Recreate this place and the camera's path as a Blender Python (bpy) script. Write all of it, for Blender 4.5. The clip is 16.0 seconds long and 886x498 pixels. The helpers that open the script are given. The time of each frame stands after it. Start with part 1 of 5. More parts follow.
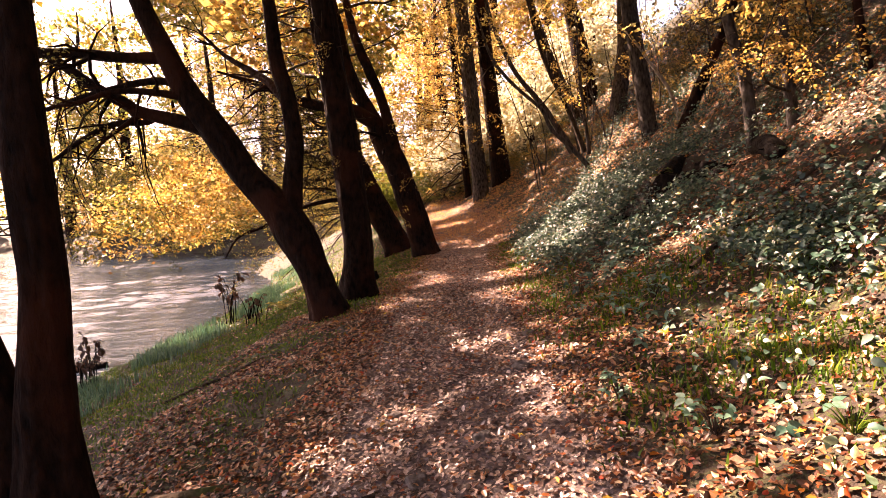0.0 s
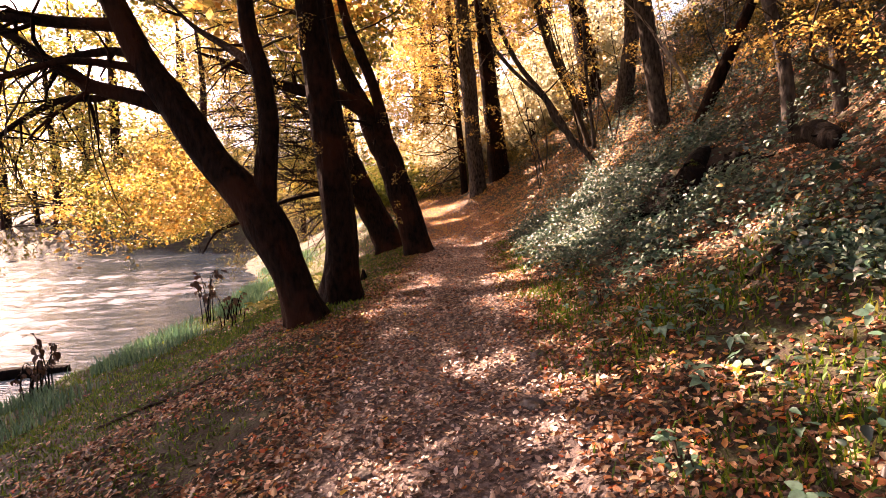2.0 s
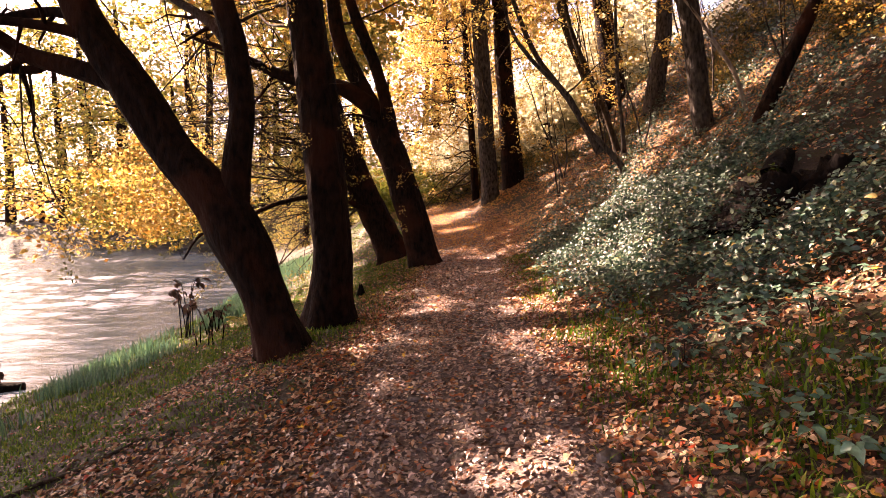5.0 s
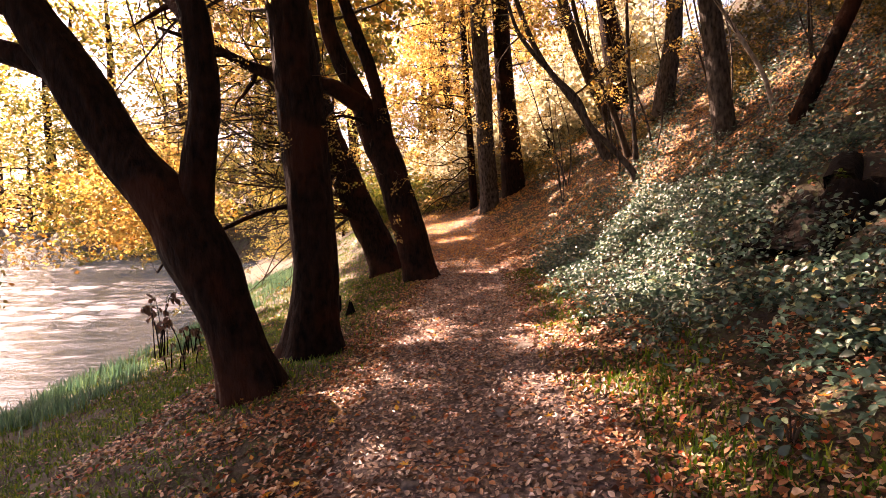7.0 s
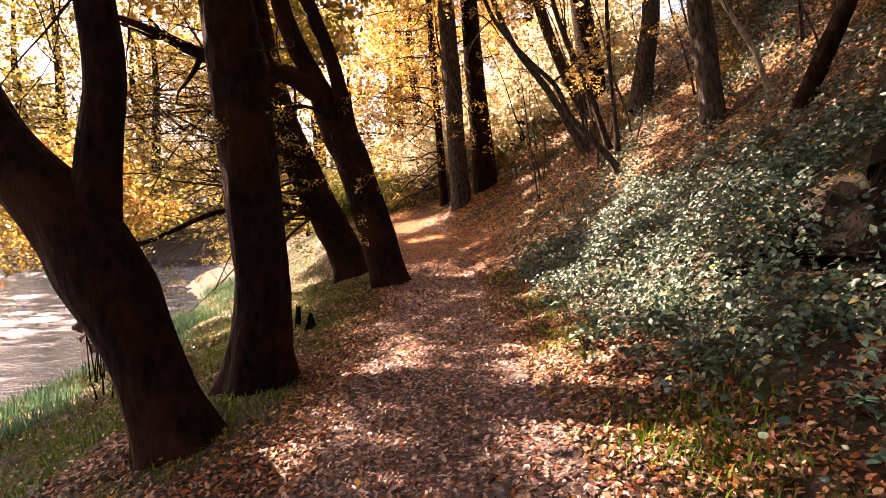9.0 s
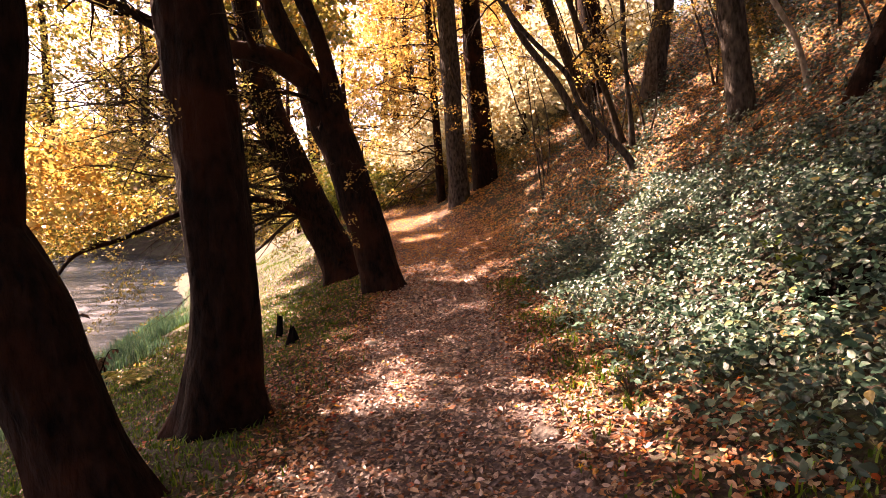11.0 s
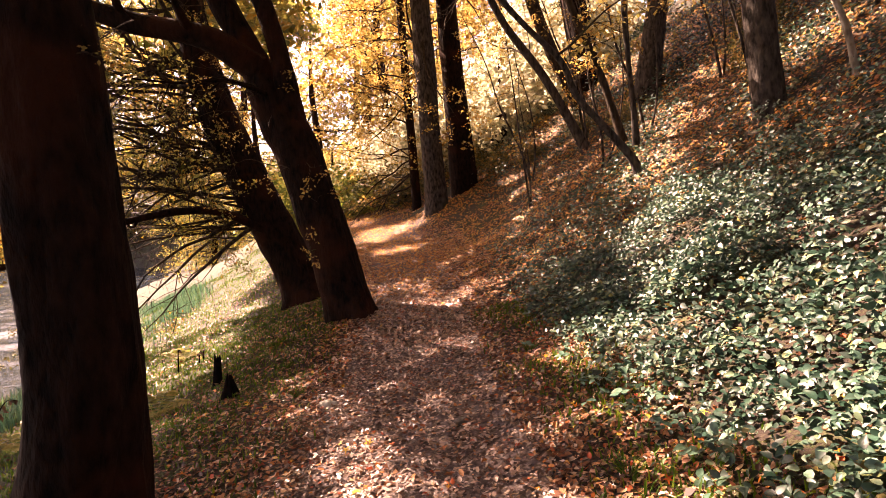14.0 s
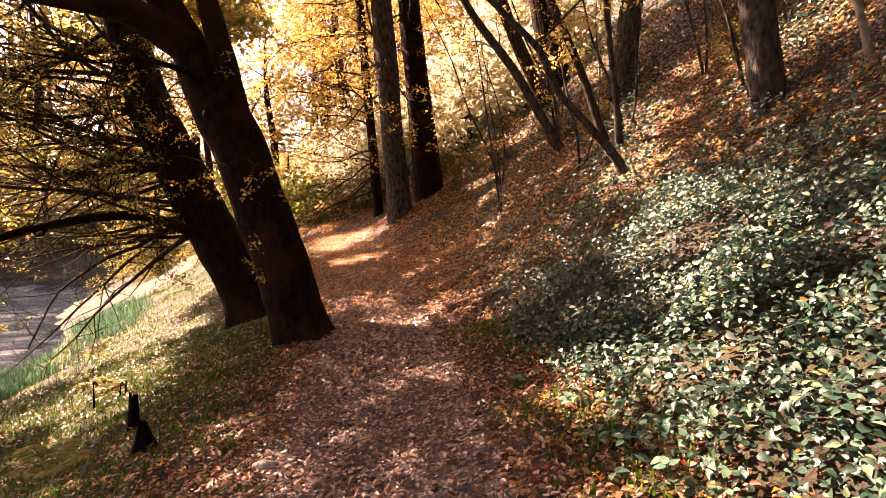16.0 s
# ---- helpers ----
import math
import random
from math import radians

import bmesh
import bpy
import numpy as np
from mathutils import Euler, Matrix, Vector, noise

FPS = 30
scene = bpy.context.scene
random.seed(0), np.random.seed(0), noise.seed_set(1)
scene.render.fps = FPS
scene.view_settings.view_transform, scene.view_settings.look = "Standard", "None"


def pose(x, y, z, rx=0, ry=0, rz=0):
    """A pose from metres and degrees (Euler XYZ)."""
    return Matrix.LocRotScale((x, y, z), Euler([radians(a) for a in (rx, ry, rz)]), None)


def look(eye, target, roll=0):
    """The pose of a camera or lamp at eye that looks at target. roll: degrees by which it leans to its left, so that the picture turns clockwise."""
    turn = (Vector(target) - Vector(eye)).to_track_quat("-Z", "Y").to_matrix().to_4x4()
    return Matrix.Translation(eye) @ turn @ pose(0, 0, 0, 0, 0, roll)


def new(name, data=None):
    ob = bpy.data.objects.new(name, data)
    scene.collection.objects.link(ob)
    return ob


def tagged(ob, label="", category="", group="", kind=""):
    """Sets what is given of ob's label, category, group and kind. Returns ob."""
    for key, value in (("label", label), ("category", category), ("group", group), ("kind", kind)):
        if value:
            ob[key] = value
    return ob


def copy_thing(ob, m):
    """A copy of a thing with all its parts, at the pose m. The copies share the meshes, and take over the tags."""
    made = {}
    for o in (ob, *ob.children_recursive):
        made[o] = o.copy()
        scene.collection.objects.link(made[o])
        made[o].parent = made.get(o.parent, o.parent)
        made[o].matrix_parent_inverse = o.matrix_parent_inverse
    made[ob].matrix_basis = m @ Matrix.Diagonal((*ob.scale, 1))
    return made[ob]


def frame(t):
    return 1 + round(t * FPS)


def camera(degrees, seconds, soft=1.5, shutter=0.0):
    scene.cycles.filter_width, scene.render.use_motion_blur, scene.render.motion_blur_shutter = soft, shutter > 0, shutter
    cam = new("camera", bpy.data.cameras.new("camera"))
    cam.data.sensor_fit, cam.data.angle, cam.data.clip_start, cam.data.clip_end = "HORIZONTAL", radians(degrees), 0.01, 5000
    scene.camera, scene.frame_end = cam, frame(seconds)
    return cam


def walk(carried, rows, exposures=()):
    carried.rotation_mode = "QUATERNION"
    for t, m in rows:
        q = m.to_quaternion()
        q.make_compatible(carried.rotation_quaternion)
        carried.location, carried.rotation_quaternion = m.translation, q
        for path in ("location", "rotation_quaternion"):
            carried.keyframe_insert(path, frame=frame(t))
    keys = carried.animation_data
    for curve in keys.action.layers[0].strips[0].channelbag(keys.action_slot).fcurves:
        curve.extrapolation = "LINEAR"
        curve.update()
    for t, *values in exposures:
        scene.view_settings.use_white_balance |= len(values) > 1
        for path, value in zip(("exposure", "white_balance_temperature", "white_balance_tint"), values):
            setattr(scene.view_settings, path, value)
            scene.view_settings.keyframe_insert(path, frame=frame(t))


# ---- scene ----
cam = camera(77.7, 16.0, soft=0.5)
METRES, EYE, TILT, LEAN, TURN = 8.5, 1.6, -5.0, 4.0, 0.0
ROWS = [
    (0.0, 0.0, 0.0, 0.0, -0.0, 0.0, -0.0),
    (0.5, 0.0018, 0.0294, 0.0007, -0.18, -0.05, -0.06),
    (1.0, 0.0022, 0.0623, 0.0006, -0.49, -0.03, -0.34),
    (1.5, 0.0032, 0.0918, 0.0018, -0.71, -0.14, -0.54),
    (2.0, 0.0041, 0.1256, 0.0023, -0.5, -0.24, -0.84),
    (2.5, 0.0051, 0.1566, 0.0046, -0.21, -0.37, -1.12),
    (3.0, 0.0037, 0.1902, 0.0077, -0.36, -0.37, -1.39),
    (3.5, 0.0018, 0.2198, 0.0103, -0.58, -0.28, -1.6),
    (4.0, 0.0006, 0.252, 0.0124, -0.34, -0.07, -1.84),
    (6.5, -0.0076, 0.405, 0.0292, 0.5, 1.01, -2.75),
    (7.0, -0.0102, 0.4367, 0.0338, -0.3, 1.17, -2.58),
    (7.5, -0.0116, 0.4645, 0.038, -1.36, 1.2, -2.2),
    (8.0, -0.0123, 0.4965, 0.0423, -2.3, 1.15, -1.82),
    (8.5, -0.0118, 0.5263, 0.0464, -2.89, 1.02, -1.59),
    (9.0, -0.0126, 0.5584, 0.05, -3.46, 0.9, -1.47),
    (11.5, -0.0126, 0.7099, 0.0718, -4.12, 0.39, -1.87),
    (12.0, -0.011, 0.7434, 0.0763, -4.53, 0.42, -1.77),
    (12.5, -0.008, 0.7731, 0.0811, -4.91, 0.5, -1.6),
    (13.0, -0.0079, 0.8047, 0.085, -5.65, 0.68, -1.49),
    (13.5, -0.0066, 0.8338, 0.0891, -6.19, 0.82, -1.27),
    (14.0, -0.0046, 0.8672, 0.0931, -6.53, 1.03, -1.03),
    (14.5, -0.0021, 0.8983, 0.0958, -7.02, 1.25, -0.94),
    (15.0, -0.001, 0.9315, 0.0984, -8.18, 1.49, -0.87),
    (15.5, -0.0002, 0.9598, 0.0999, -9.55, 1.66, -0.73),
    (16.0, 0.002, 0.9928, 0.1003, -10.53, 1.82, -0.62),
]
walk(cam, [(t, pose(0, 0, EYE, TILT, LEAN, TURN) @ pose(METRES * x, METRES * y, METRES * z, 90 + pitch, roll, yaw)) for t, x, y, z, yaw, pitch, roll in ROWS],
     exposures=[(0.0, 3.06, 8500, 45.0), (16.0, 3.06, 8500, 45.0)])

# ---- world, sun and exposure ----
SUN_AZ, SUN_EL = 49.0, 40.0            # degrees to the left of straight ahead, and above the horizon
SUN = Vector((-math.sin(radians(SUN_AZ)) * math.cos(radians(SUN_EL)),
              math.cos(radians(SUN_AZ)) * math.cos(radians(SUN_EL)), math.sin(radians(SUN_EL))))
world = bpy.data.worlds.new("world")
scene.world = world
world.use_nodes = True
wn = world.node_tree
sky = wn.nodes.new("ShaderNodeTexSky")
sky.sky_type, sky.sun_disc = "NISHITA", False
sky.sun_elevation, sky.sun_rotation = radians(SUN_EL), radians(-SUN_AZ)
sky.dust_density, sky.air_density = 2.2, 1.0
wn.nodes["Background"].inputs["Strength"].default_value = 0.056
wn.links.new(sky.outputs[0], wn.nodes["Background"].inputs["Color"])
sun_data = bpy.data.lights.new("sun", "SUN")
sun_data.energy, sun_data.angle, sun_data.color = 4.6, radians(0.6), (1.0, 0.90, 0.74)
sun_ob = new("sun", sun_data)
sun_ob.matrix_world = look((0, 0, 40), Vector((0, 0, 40)) - SUN)

# ---- helpers of this scene ----
rng = np.random.default_rng(7)


def mesh_of(name, verts, faces, mat, smooth=False):
    """A mesh from numpy arrays: verts (n, 3) and one array of faces (m, k) or a list of such arrays."""
    faces = [f for f in (faces if isinstance(faces, list) else [faces]) if len(f)]
    me = bpy.data.meshes.new(name)
    verts = np.asarray(verts, dtype=np.float32)
    me.vertices.add(len(verts))
    me.vertices.foreach_set("co", verts.ravel())
    loops = np.concatenate([np.asarray(f, dtype=np.int32).ravel() for f in faces])
    sizes = np.concatenate([np.full(len(f), f.shape[1], dtype=np.int32) for f in faces])
    me.loops.add(len(loops))
    me.loops.foreach_set("vertex_index", loops)
    me.polygons.add(len(sizes))
    me.polygons.foreach_set("loop_start", (np.cumsum(sizes) - sizes).astype(np.int32))
    me.update(calc_edges=True)
    me.validate()
    if smooth:
        me.polygons.foreach_set("use_smooth", np.ones(len(me.polygons), dtype=bool))
    me.materials.append(mat)
    return me


def part(name, me, parent, label=""):
    ob = new(name, me)
    ob.parent = parent
    return tagged(ob, label) if label else ob


class Soup:
    """Collects verts and faces of many pieces of one mesh."""

    def __init__(self):
        self.v, self.q, self.t, self.n = [], [], [], 0

    def add(self, verts, quads=None, tris=None):
        verts = np.asarray(verts, dtype=np.float32)
        if quads is not None and len(quads):
            self.q.append(np.asarray(quads, dtype=np.int32) + self.n)
        if tris is not None and len(tris):
            self.t.append(np.asarray(tris, dtype=np.int32) + self.n)
        self.v.append(verts)
        self.n += len(verts)

    def mesh(self, name, mat, smooth=False):
        faces = [np.concatenate(a) for a in (self.q, self.t) if a]
        return mesh_of(name, np.concatenate(self.v), faces, mat, smooth)


def spline(points, steps):
    """A smooth polyline through control points (x, y, z, r)."""
    p = np.asarray(points, dtype=float)
    p = np.vstack([2 * p[0] - p[1], p, 2 * p[-1] - p[-2]])
    out = []
    for i in range(1, len(p) - 2):
        a, b, c, d = p[i - 1:i + 3]
        for s in np.linspace(0, 1, steps, endpoint=False):
            out.append(0.5 * (2 * b + (c - a) * s + (2 * a - 5 * b + 4 * c - d) * s * s + (3 * b - a - 3 * c + d) * s ** 3))
    out.append(p[-2])
    out = np.array(out)
    out[:, 3] = np.maximum(out[:, 3], 0.004)
    return out


def tube(soup, line, sides=8, rough=0.0, flare=0.0, seed=0.0):
    """A tapered tube along line (x, y, z, r); rough: bumps of the bark; flare: widening with root ribs at the foot."""
    n = len(line)
    c, r = line[:, :3], line[:, 3]
    t = np.gradient(c, axis=0)
    t /= np.linalg.norm(t, axis=1)[:, None] + 1e-9
    ref = np.array([1.0, 0.15, 0.0]) if abs(t[:, 0]).mean() < 0.8 else np.array([0.0, 1.0, 0.2])
    u = np.cross(t, ref)
    u /= np.linalg.norm(u, axis=1)[:, None]
    w = np.cross(t, u)
    ang = np.linspace(0, 2 * np.pi, sides, endpoint=False)
    rad = np.repeat(r[:, None], sides, 1)
    length = np.concatenate([[0], np.cumsum(np.linalg.norm(np.diff(c, axis=0), axis=1))])
    if rough:
        for i in range(n):
            for j in range(sides):
                q = Vector((math.cos(ang[j]) * 1.6, math.sin(ang[j]) * 1.6, length[i] * 0.9 + seed))
                k = Vector((math.cos(ang[j]) * 5, math.sin(ang[j]) * 5, length[i] * 2.2 + seed))
                if sides > 30:
                    f = Vector((math.cos(ang[j]) * 11, math.sin(ang[j]) * 11, length[i] * 1.5 + seed))
                    rad[i, j] *= 1 + 0.09 * abs(noise.noise(f)) - 0.02
                rad[i, j] *= 1 + rough * (1.3 * noise.noise(q) + 0.7 * noise.noise(k))
    if flare:
        f = np.exp(-length / 0.28)[:, None]
        rad *= 1 + flare * f * (0.55 + 0.45 * np.cos(ang * 5 + seed * 3) + 0.3 * np.cos(ang * 3 + seed))[None, :]
    v = c[:, None, :] + rad[:, :, None] * (np.cos(ang)[None, :, None] * u[:, None, :] + np.sin(ang)[None, :, None] * w[:, None, :])
    i, j = np.meshgrid(np.arange(n - 1), np.arange(sides), indexing="ij")
    k = (j + 1) % sides
    quads = np.stack([i * sides + j, i * sides + k, (i + 1) * sides + k, (i + 1) * sides + j], -1).reshape(-1, 4)
    caps = [[(n - 1) * sides + a, (n - 1) * sides + a + 1, (n - 1) * sides] for a in range(1, sides - 1)]
    soup.add(v.reshape(-1, 3), quads, caps)


def turns(n, up=1.0, seed_rng=None, about=(0, 0, 1.0)):
    """n random rotation matrices; up near 1: normals near the direction about, 0: any way."""
    g = seed_rng or rng
    nrm = g.normal(size=(n, 3)) * (1 - up) + np.asarray(about) * up
    nrm /= np.linalg.norm(nrm, axis=1)[:, None]
    a = g.uniform(0, 2 * np.pi, n)
    d = np.stack([np.cos(a), np.sin(a), np.zeros(n)], 1)
    d -= nrm * (d * nrm).sum(1)[:, None]
    d /= np.linalg.norm(d, axis=1)[:, None] + 1e-9
    return np.stack([np.cross(d, nrm), d, nrm], 2)


LEAF_V = np.array([(0, 0, 0), (0.27, 0.3, 0.07), (0.24, 0.66, 0.09), (0, 1, -0.02), (-0.24, 0.66, 0.07), (-0.27, 0.3, 0.09)])
LEAF_Q = np.array([(0, 1, 2, 3), (0, 3, 4, 5)])
CARD_V = np.array([(0, 0, 0), (0.31, 0.5, 0.1), (0, 1, -0.05), (-0.31, 0.5, 0.1)])
CARD_Q = np.array([(0, 1, 2, 3)])
FAR_IVY_V = np.array([(0, 0.04, -0.04), (0.36, 0.25, 0.08), (0.30, 0.68, 0.05), (0, 1, -0.12), (-0.30, 0.68, 0.05), (-0.36, 0.25, 0.08)])
FAR_IVY_Q = np.array([(0, 1, 2, 3), (0, 3, 4, 5)])
# a broad ovate leaf folded along its midrib, its tip bent down
IVY_V = np.array([(0, 0, 0), (0, 0.5, 0.0), (0, 1, -0.16), (0.24, 0.13, 0.05), (0.32, 0.42, 0.08), (0.15, 0.80, -0.03), (-0.24, 0.13, 0.05), (-0.32, 0.42, 0.08), (-0.15, 0.80, -0.03)])
IVY_Q = np.array([(0, 3, 4, 1), (1, 4, 5, 2), (0, 1, 7, 6), (1, 2, 8, 7)])


def three_leaflets():
    """A bramble leaf: one leaflet ahead and two to the sides."""
    v, q = [], []
    for k, (turn, size) in enumerate(((0.0, 1.0), (1.25, 0.85), (-1.25, 0.85))):
        c, n = math.cos(turn), math.sin(turn)
        for x, y, z in IVY_V * size:
            y += 0.12 * size
            v.append((x * c - y * n, x * n + y * c, z - 0.06 * abs(turn)))
        q.append(IVY_Q + 9 * k)
    return np.array(v), np.concatenate(q)


BRAMBLE = three_leaflets()


def maple_leaf():
    """A five-lobed leaf, slightly cupped."""
    v = [(0, 0.1, 0)]
    for k in range(11):
        a = math.radians(-72 + k * 32.4)
        r = (0.42, 1.0)[k % 2] * (1.0 if k in (5,) else 0.9 if k in (3, 7) else 0.7)
        v.append((math.cos(a) * r * 0.6, 0.1 + math.sin(a) * r * 0.6, 0.12 * r * r - 0.03))
    return np.array(v), np.array([(0, 2 * k + 1, 2 * k + 2, 2 * k + 3) for k in range(5)])


MAPLE = maple_leaf()


def scatter(soup, shape, places, sizes, rot, curl=None):
    """Leaves of one shape at places, with sizes and rotations, all at once."""
    v, q = shape
    n = len(places)
    w = v[None] * sizes[:, None, None]
    if curl is not None:
        w = w.copy()
        w[:, :, 2] *= curl[:, None]
    w = np.einsum("nij,nkj->nki", rot, w) + places[:, None, :]
    soup.add(w.reshape(-1, 3), (q[None] + (np.arange(n) * len(v))[:, None, None]).reshape(-1, q.shape[1]))


# ---- materials ----
def material(name):
    m = bpy.data.materials.new(name)
    m.use_nodes = True
    return m, m.node_tree, m.node_tree.nodes["Principled BSDF"]


def ramp_node(nt, stops):
    r = nt.nodes.new("ShaderNodeValToRGB")
    while len(r.color_ramp.elements) < len(stops):
        r.color_ramp.elements.new(0.5)
    for e, (at, col) in zip(r.color_ramp.elements, stops):
        e.position, e.color = at, (*col, 1)
    return r


def noise_node(nt, scale, detail=6.0, stretch=None):
    n = nt.nodes.new("ShaderNodeTexNoise")
    n.inputs["Scale"].default_value, n.inputs["Detail"].default_value = scale, detail
    c = nt.nodes.new("ShaderNodeTexCoord")
    if stretch:
        mp = nt.nodes.new("ShaderNodeMapping")
        mp.inputs["Scale"].default_value = stretch
        nt.links.new(c.outputs["Object"], mp.inputs[0])
        nt.links.new(mp.outputs[0], n.inputs["Vector"])
    else:
        nt.links.new(c.outputs["Object"], n.inputs["Vector"])
    return n


def leaf_material(name, stops, rough=0.5, glow=0.35, spec=0.5):
    """Leaves: each leaf its own hue, spots on it, and light passing through."""
    m, nt, b = material(name)
    g = nt.nodes.new("ShaderNodeNewGeometry")
    r = ramp_node(nt, stops)
    nt.links.new(g.outputs["Random Per Island"], r.inputs[0])
    n = noise_node(nt, 45.0, 3.0)
    mix = nt.nodes.new("ShaderNodeMixRGB")
    mix.blend_type = "MULTIPLY"
    mix.inputs[0].default_value = 0.7
    spots = ramp_node(nt, [(0.3, (0.45, 0.38, 0.3)), (0.62, (1, 1, 1))])
    nt.links.new(n.outputs[0], spots.inputs[0])
    nt.links.new(r.outputs[0], mix.inputs[1])
    nt.links.new(spots.outputs[0], mix.inputs[2])
    nt.links.new(mix.outputs[0], b.inputs["Base Color"])
    b.inputs["Roughness"].default_value = rough
    b.inputs["Specular IOR Level"].default_value = spec
    if glow:
        tr = nt.nodes.new("ShaderNodeBsdfTranslucent")
        ms = nt.nodes.new("ShaderNodeMixShader")
        ms.inputs[0].default_value = glow
        nt.links.new(mix.outputs[0], tr.inputs[0])
        nt.links.new(b.outputs[0], ms.inputs[1])
        nt.links.new(tr.outputs[0], ms.inputs[2])
        nt.links.new(ms.outputs[0], nt.nodes["Material Output"].inputs["Surface"])
    return m


def bark_material(name, dark, light, moss=(0.06, 0.08, 0.02), moss_from=0.62):
    m, nt, b = material(name)
    fine = noise_node(nt, 16.0, 9.0, (1.0, 1.0, 0.4))
    broad = noise_node(nt, 1.3, 4.0)
    r = ramp_node(nt, [(0.32, dark), (0.68, light)])
    nt.links.new(fine.outputs[0], r.inputs[0])
    mix = nt.nodes.new("ShaderNodeMixRGB")
    k = ramp_node(nt, [(moss_from, (0, 0, 0)), (moss_from + 0.12, (0.8, 0.8, 0.8))])
    nt.links.new(broad.outputs[0], k.inputs[0])
    nt.links.new(k.outputs[0], mix.inputs[0])
    nt.links.new(r.outputs[0], mix.inputs[1])
    mix.inputs[2].default_value = (*moss, 1)
    nt.links.new(mix.outputs[0], b.inputs["Base Color"])
    b.inputs["Roughness"].default_value = 0.9
    b.inputs["Specular IOR Level"].default_value = 0.1
    bump = nt.nodes.new("ShaderNodeBump")
    bump.inputs["Strength"].default_value, bump.inputs["Distance"].default_value = 1.0, 0.05
    nt.links.new(fine.outputs[0], bump.inputs["Height"])
    nt.links.new(bump.outputs[0], b.inputs["Normal"])
    return m


# Near black: the shade of trunks seen against the sun is in this colour.
BARK_DARK = bark_material("dark bark with backlit shade", (0.003, 0.0014, 0.0009), (0.021, 0.0095, 0.006), (0.036, 0.012, 0.006), 0.5)
BARK_GREY = bark_material("grey bark", (0.014, 0.011, 0.010), (0.088, 0.074, 0.065), (0.034, 0.038, 0.015))
BARK_TWIG = bark_material("twig bark", (0.015, 0.010, 0.007), (0.07, 0.05, 0.035))
BARK_PALE = bark_material("pale bark", (0.16, 0.13, 0.10), (0.36, 0.31, 0.26))
# Rotten wood, taken near black so the slope hollow's shade is in its colour.
ROTTEN_SHADED = bark_material("rotten wood with hollow shade", (0.002, 0.0014, 0.0012), (0.008, 0.0046, 0.0034), (0.008, 0.007, 0.003))
LITTER = leaf_material("fallen leaves", [(0.0, (0.02, 0.008, 0.004)), (0.25, (0.11, 0.034, 0.014)), (0.5, (0.27, 0.095, 0.036)), (0.68, (0.44, 0.21, 0.10)),
                                         (0.84, (0.62, 0.45, 0.29)), (0.92, (0.46, 0.16, 0.02)), (0.97, (0.42, 0.04, 0.012)), (1.0, (0.60, 0.38, 0.06))], 0.48, 0.12, 0.45)
LITTER_MAPLE = leaf_material("yellow and red maple leaves", [(0.0, (0.42, 0.05, 0.015)), (0.35, (0.60, 0.20, 0.02)), (0.7, (0.72, 0.40, 0.03)), (1.0, (0.78, 0.58, 0.10))], 0.5, 0.25, 0.3)
# Paler and pinker than LITTER: the sky's sheen on the path is in the colour.
LITTER_PATH = leaf_material("trodden dry leaves with sky sheen", [(0.0, (0.035, 0.0184, 0.0135)), (0.25, (0.15, 0.0854, 0.0666)), (0.55, (0.37, 0.247, 0.198)), (0.88, (0.68, 0.533, 0.441)),
                                                     (0.95, (0.42, 0.155, 0.045)), (1.0, (0.45, 0.0776, 0.027))], 0.36, 0.12, 0.7)
LITTER_GOLD = leaf_material("golden fallen leaves", [(0.0, (0.10, 0.035, 0.010)), (0.35, (0.38, 0.13, 0.018)), (0.75, (0.58, 0.25, 0.03)), (1.0, (0.62, 0.40, 0.08))], 0.5, 0.2)
IVY = leaf_material("ground ivy leaves", [(0.0, (0.00552, 0.0266, 0.016)), (0.5, (0.0202, 0.0731, 0.0458)), (0.82, (0.0552, 0.139, 0.091)), (0.96, (0.202, 0.288, 0.16)), (1.0, (0.331, 0.221, 0.0426))], 0.46, 0.14, 0.6)
TEAL = leaf_material("bluish green leaves", [(0.0, (0.04, 0.13, 0.09)), (1.0, (0.15, 0.29, 0.19))], 0.45, 0.25)
CROWN = leaf_material("yellow crown leaves", [(0.0, (0.212, 0.188, 0.0488)), (0.3, (0.468, 0.367, 0.112)), (0.7, (0.646, 0.492, 0.174)), (0.9, (0.595, 0.352, 0.0836)), (1.0, (0.383, 0.172, 0.0348))], 0.45, 0.62)
CROWN_GREEN = leaf_material("olive crown leaves", [(0.0, (0.07, 0.0821, 0.0122)), (0.4, (0.226, 0.212, 0.049)), (0.8, (0.428, 0.342, 0.0918)), (1.0, (0.467, 0.233, 0.0245))], 0.45, 0.58)
CROWN_RUST = leaf_material("rusty crown leaves", [(0.0, (0.27, 0.108, 0.018)), (0.5, (0.558, 0.36, 0.09)), (1.0, (0.666, 0.504, 0.162))], 0.45, 0.58)
GRASS = leaf_material("grass blades", [(0.0, (0.0244, 0.0768, 0.00402)), (0.6, (0.0815, 0.189, 0.0101)), (0.92, (0.207, 0.279, 0.0201)), (1.0, (0.184, 0.153, 0.0281))], 0.5, 0.35, 0.3)
REED = leaf_material("bluish sedge blades", [(0.0, (0.0307, 0.0981, 0.0527)), (0.6, (0.0859, 0.226, 0.136)), (1.0, (0.172, 0.302, 0.136))], 0.4, 0.35)
DEAD = leaf_material("withered leaves", [(0.0, (0.05, 0.025, 0.015)), (1.0, (0.16, 0.08, 0.05))], 0.7, 0.1)


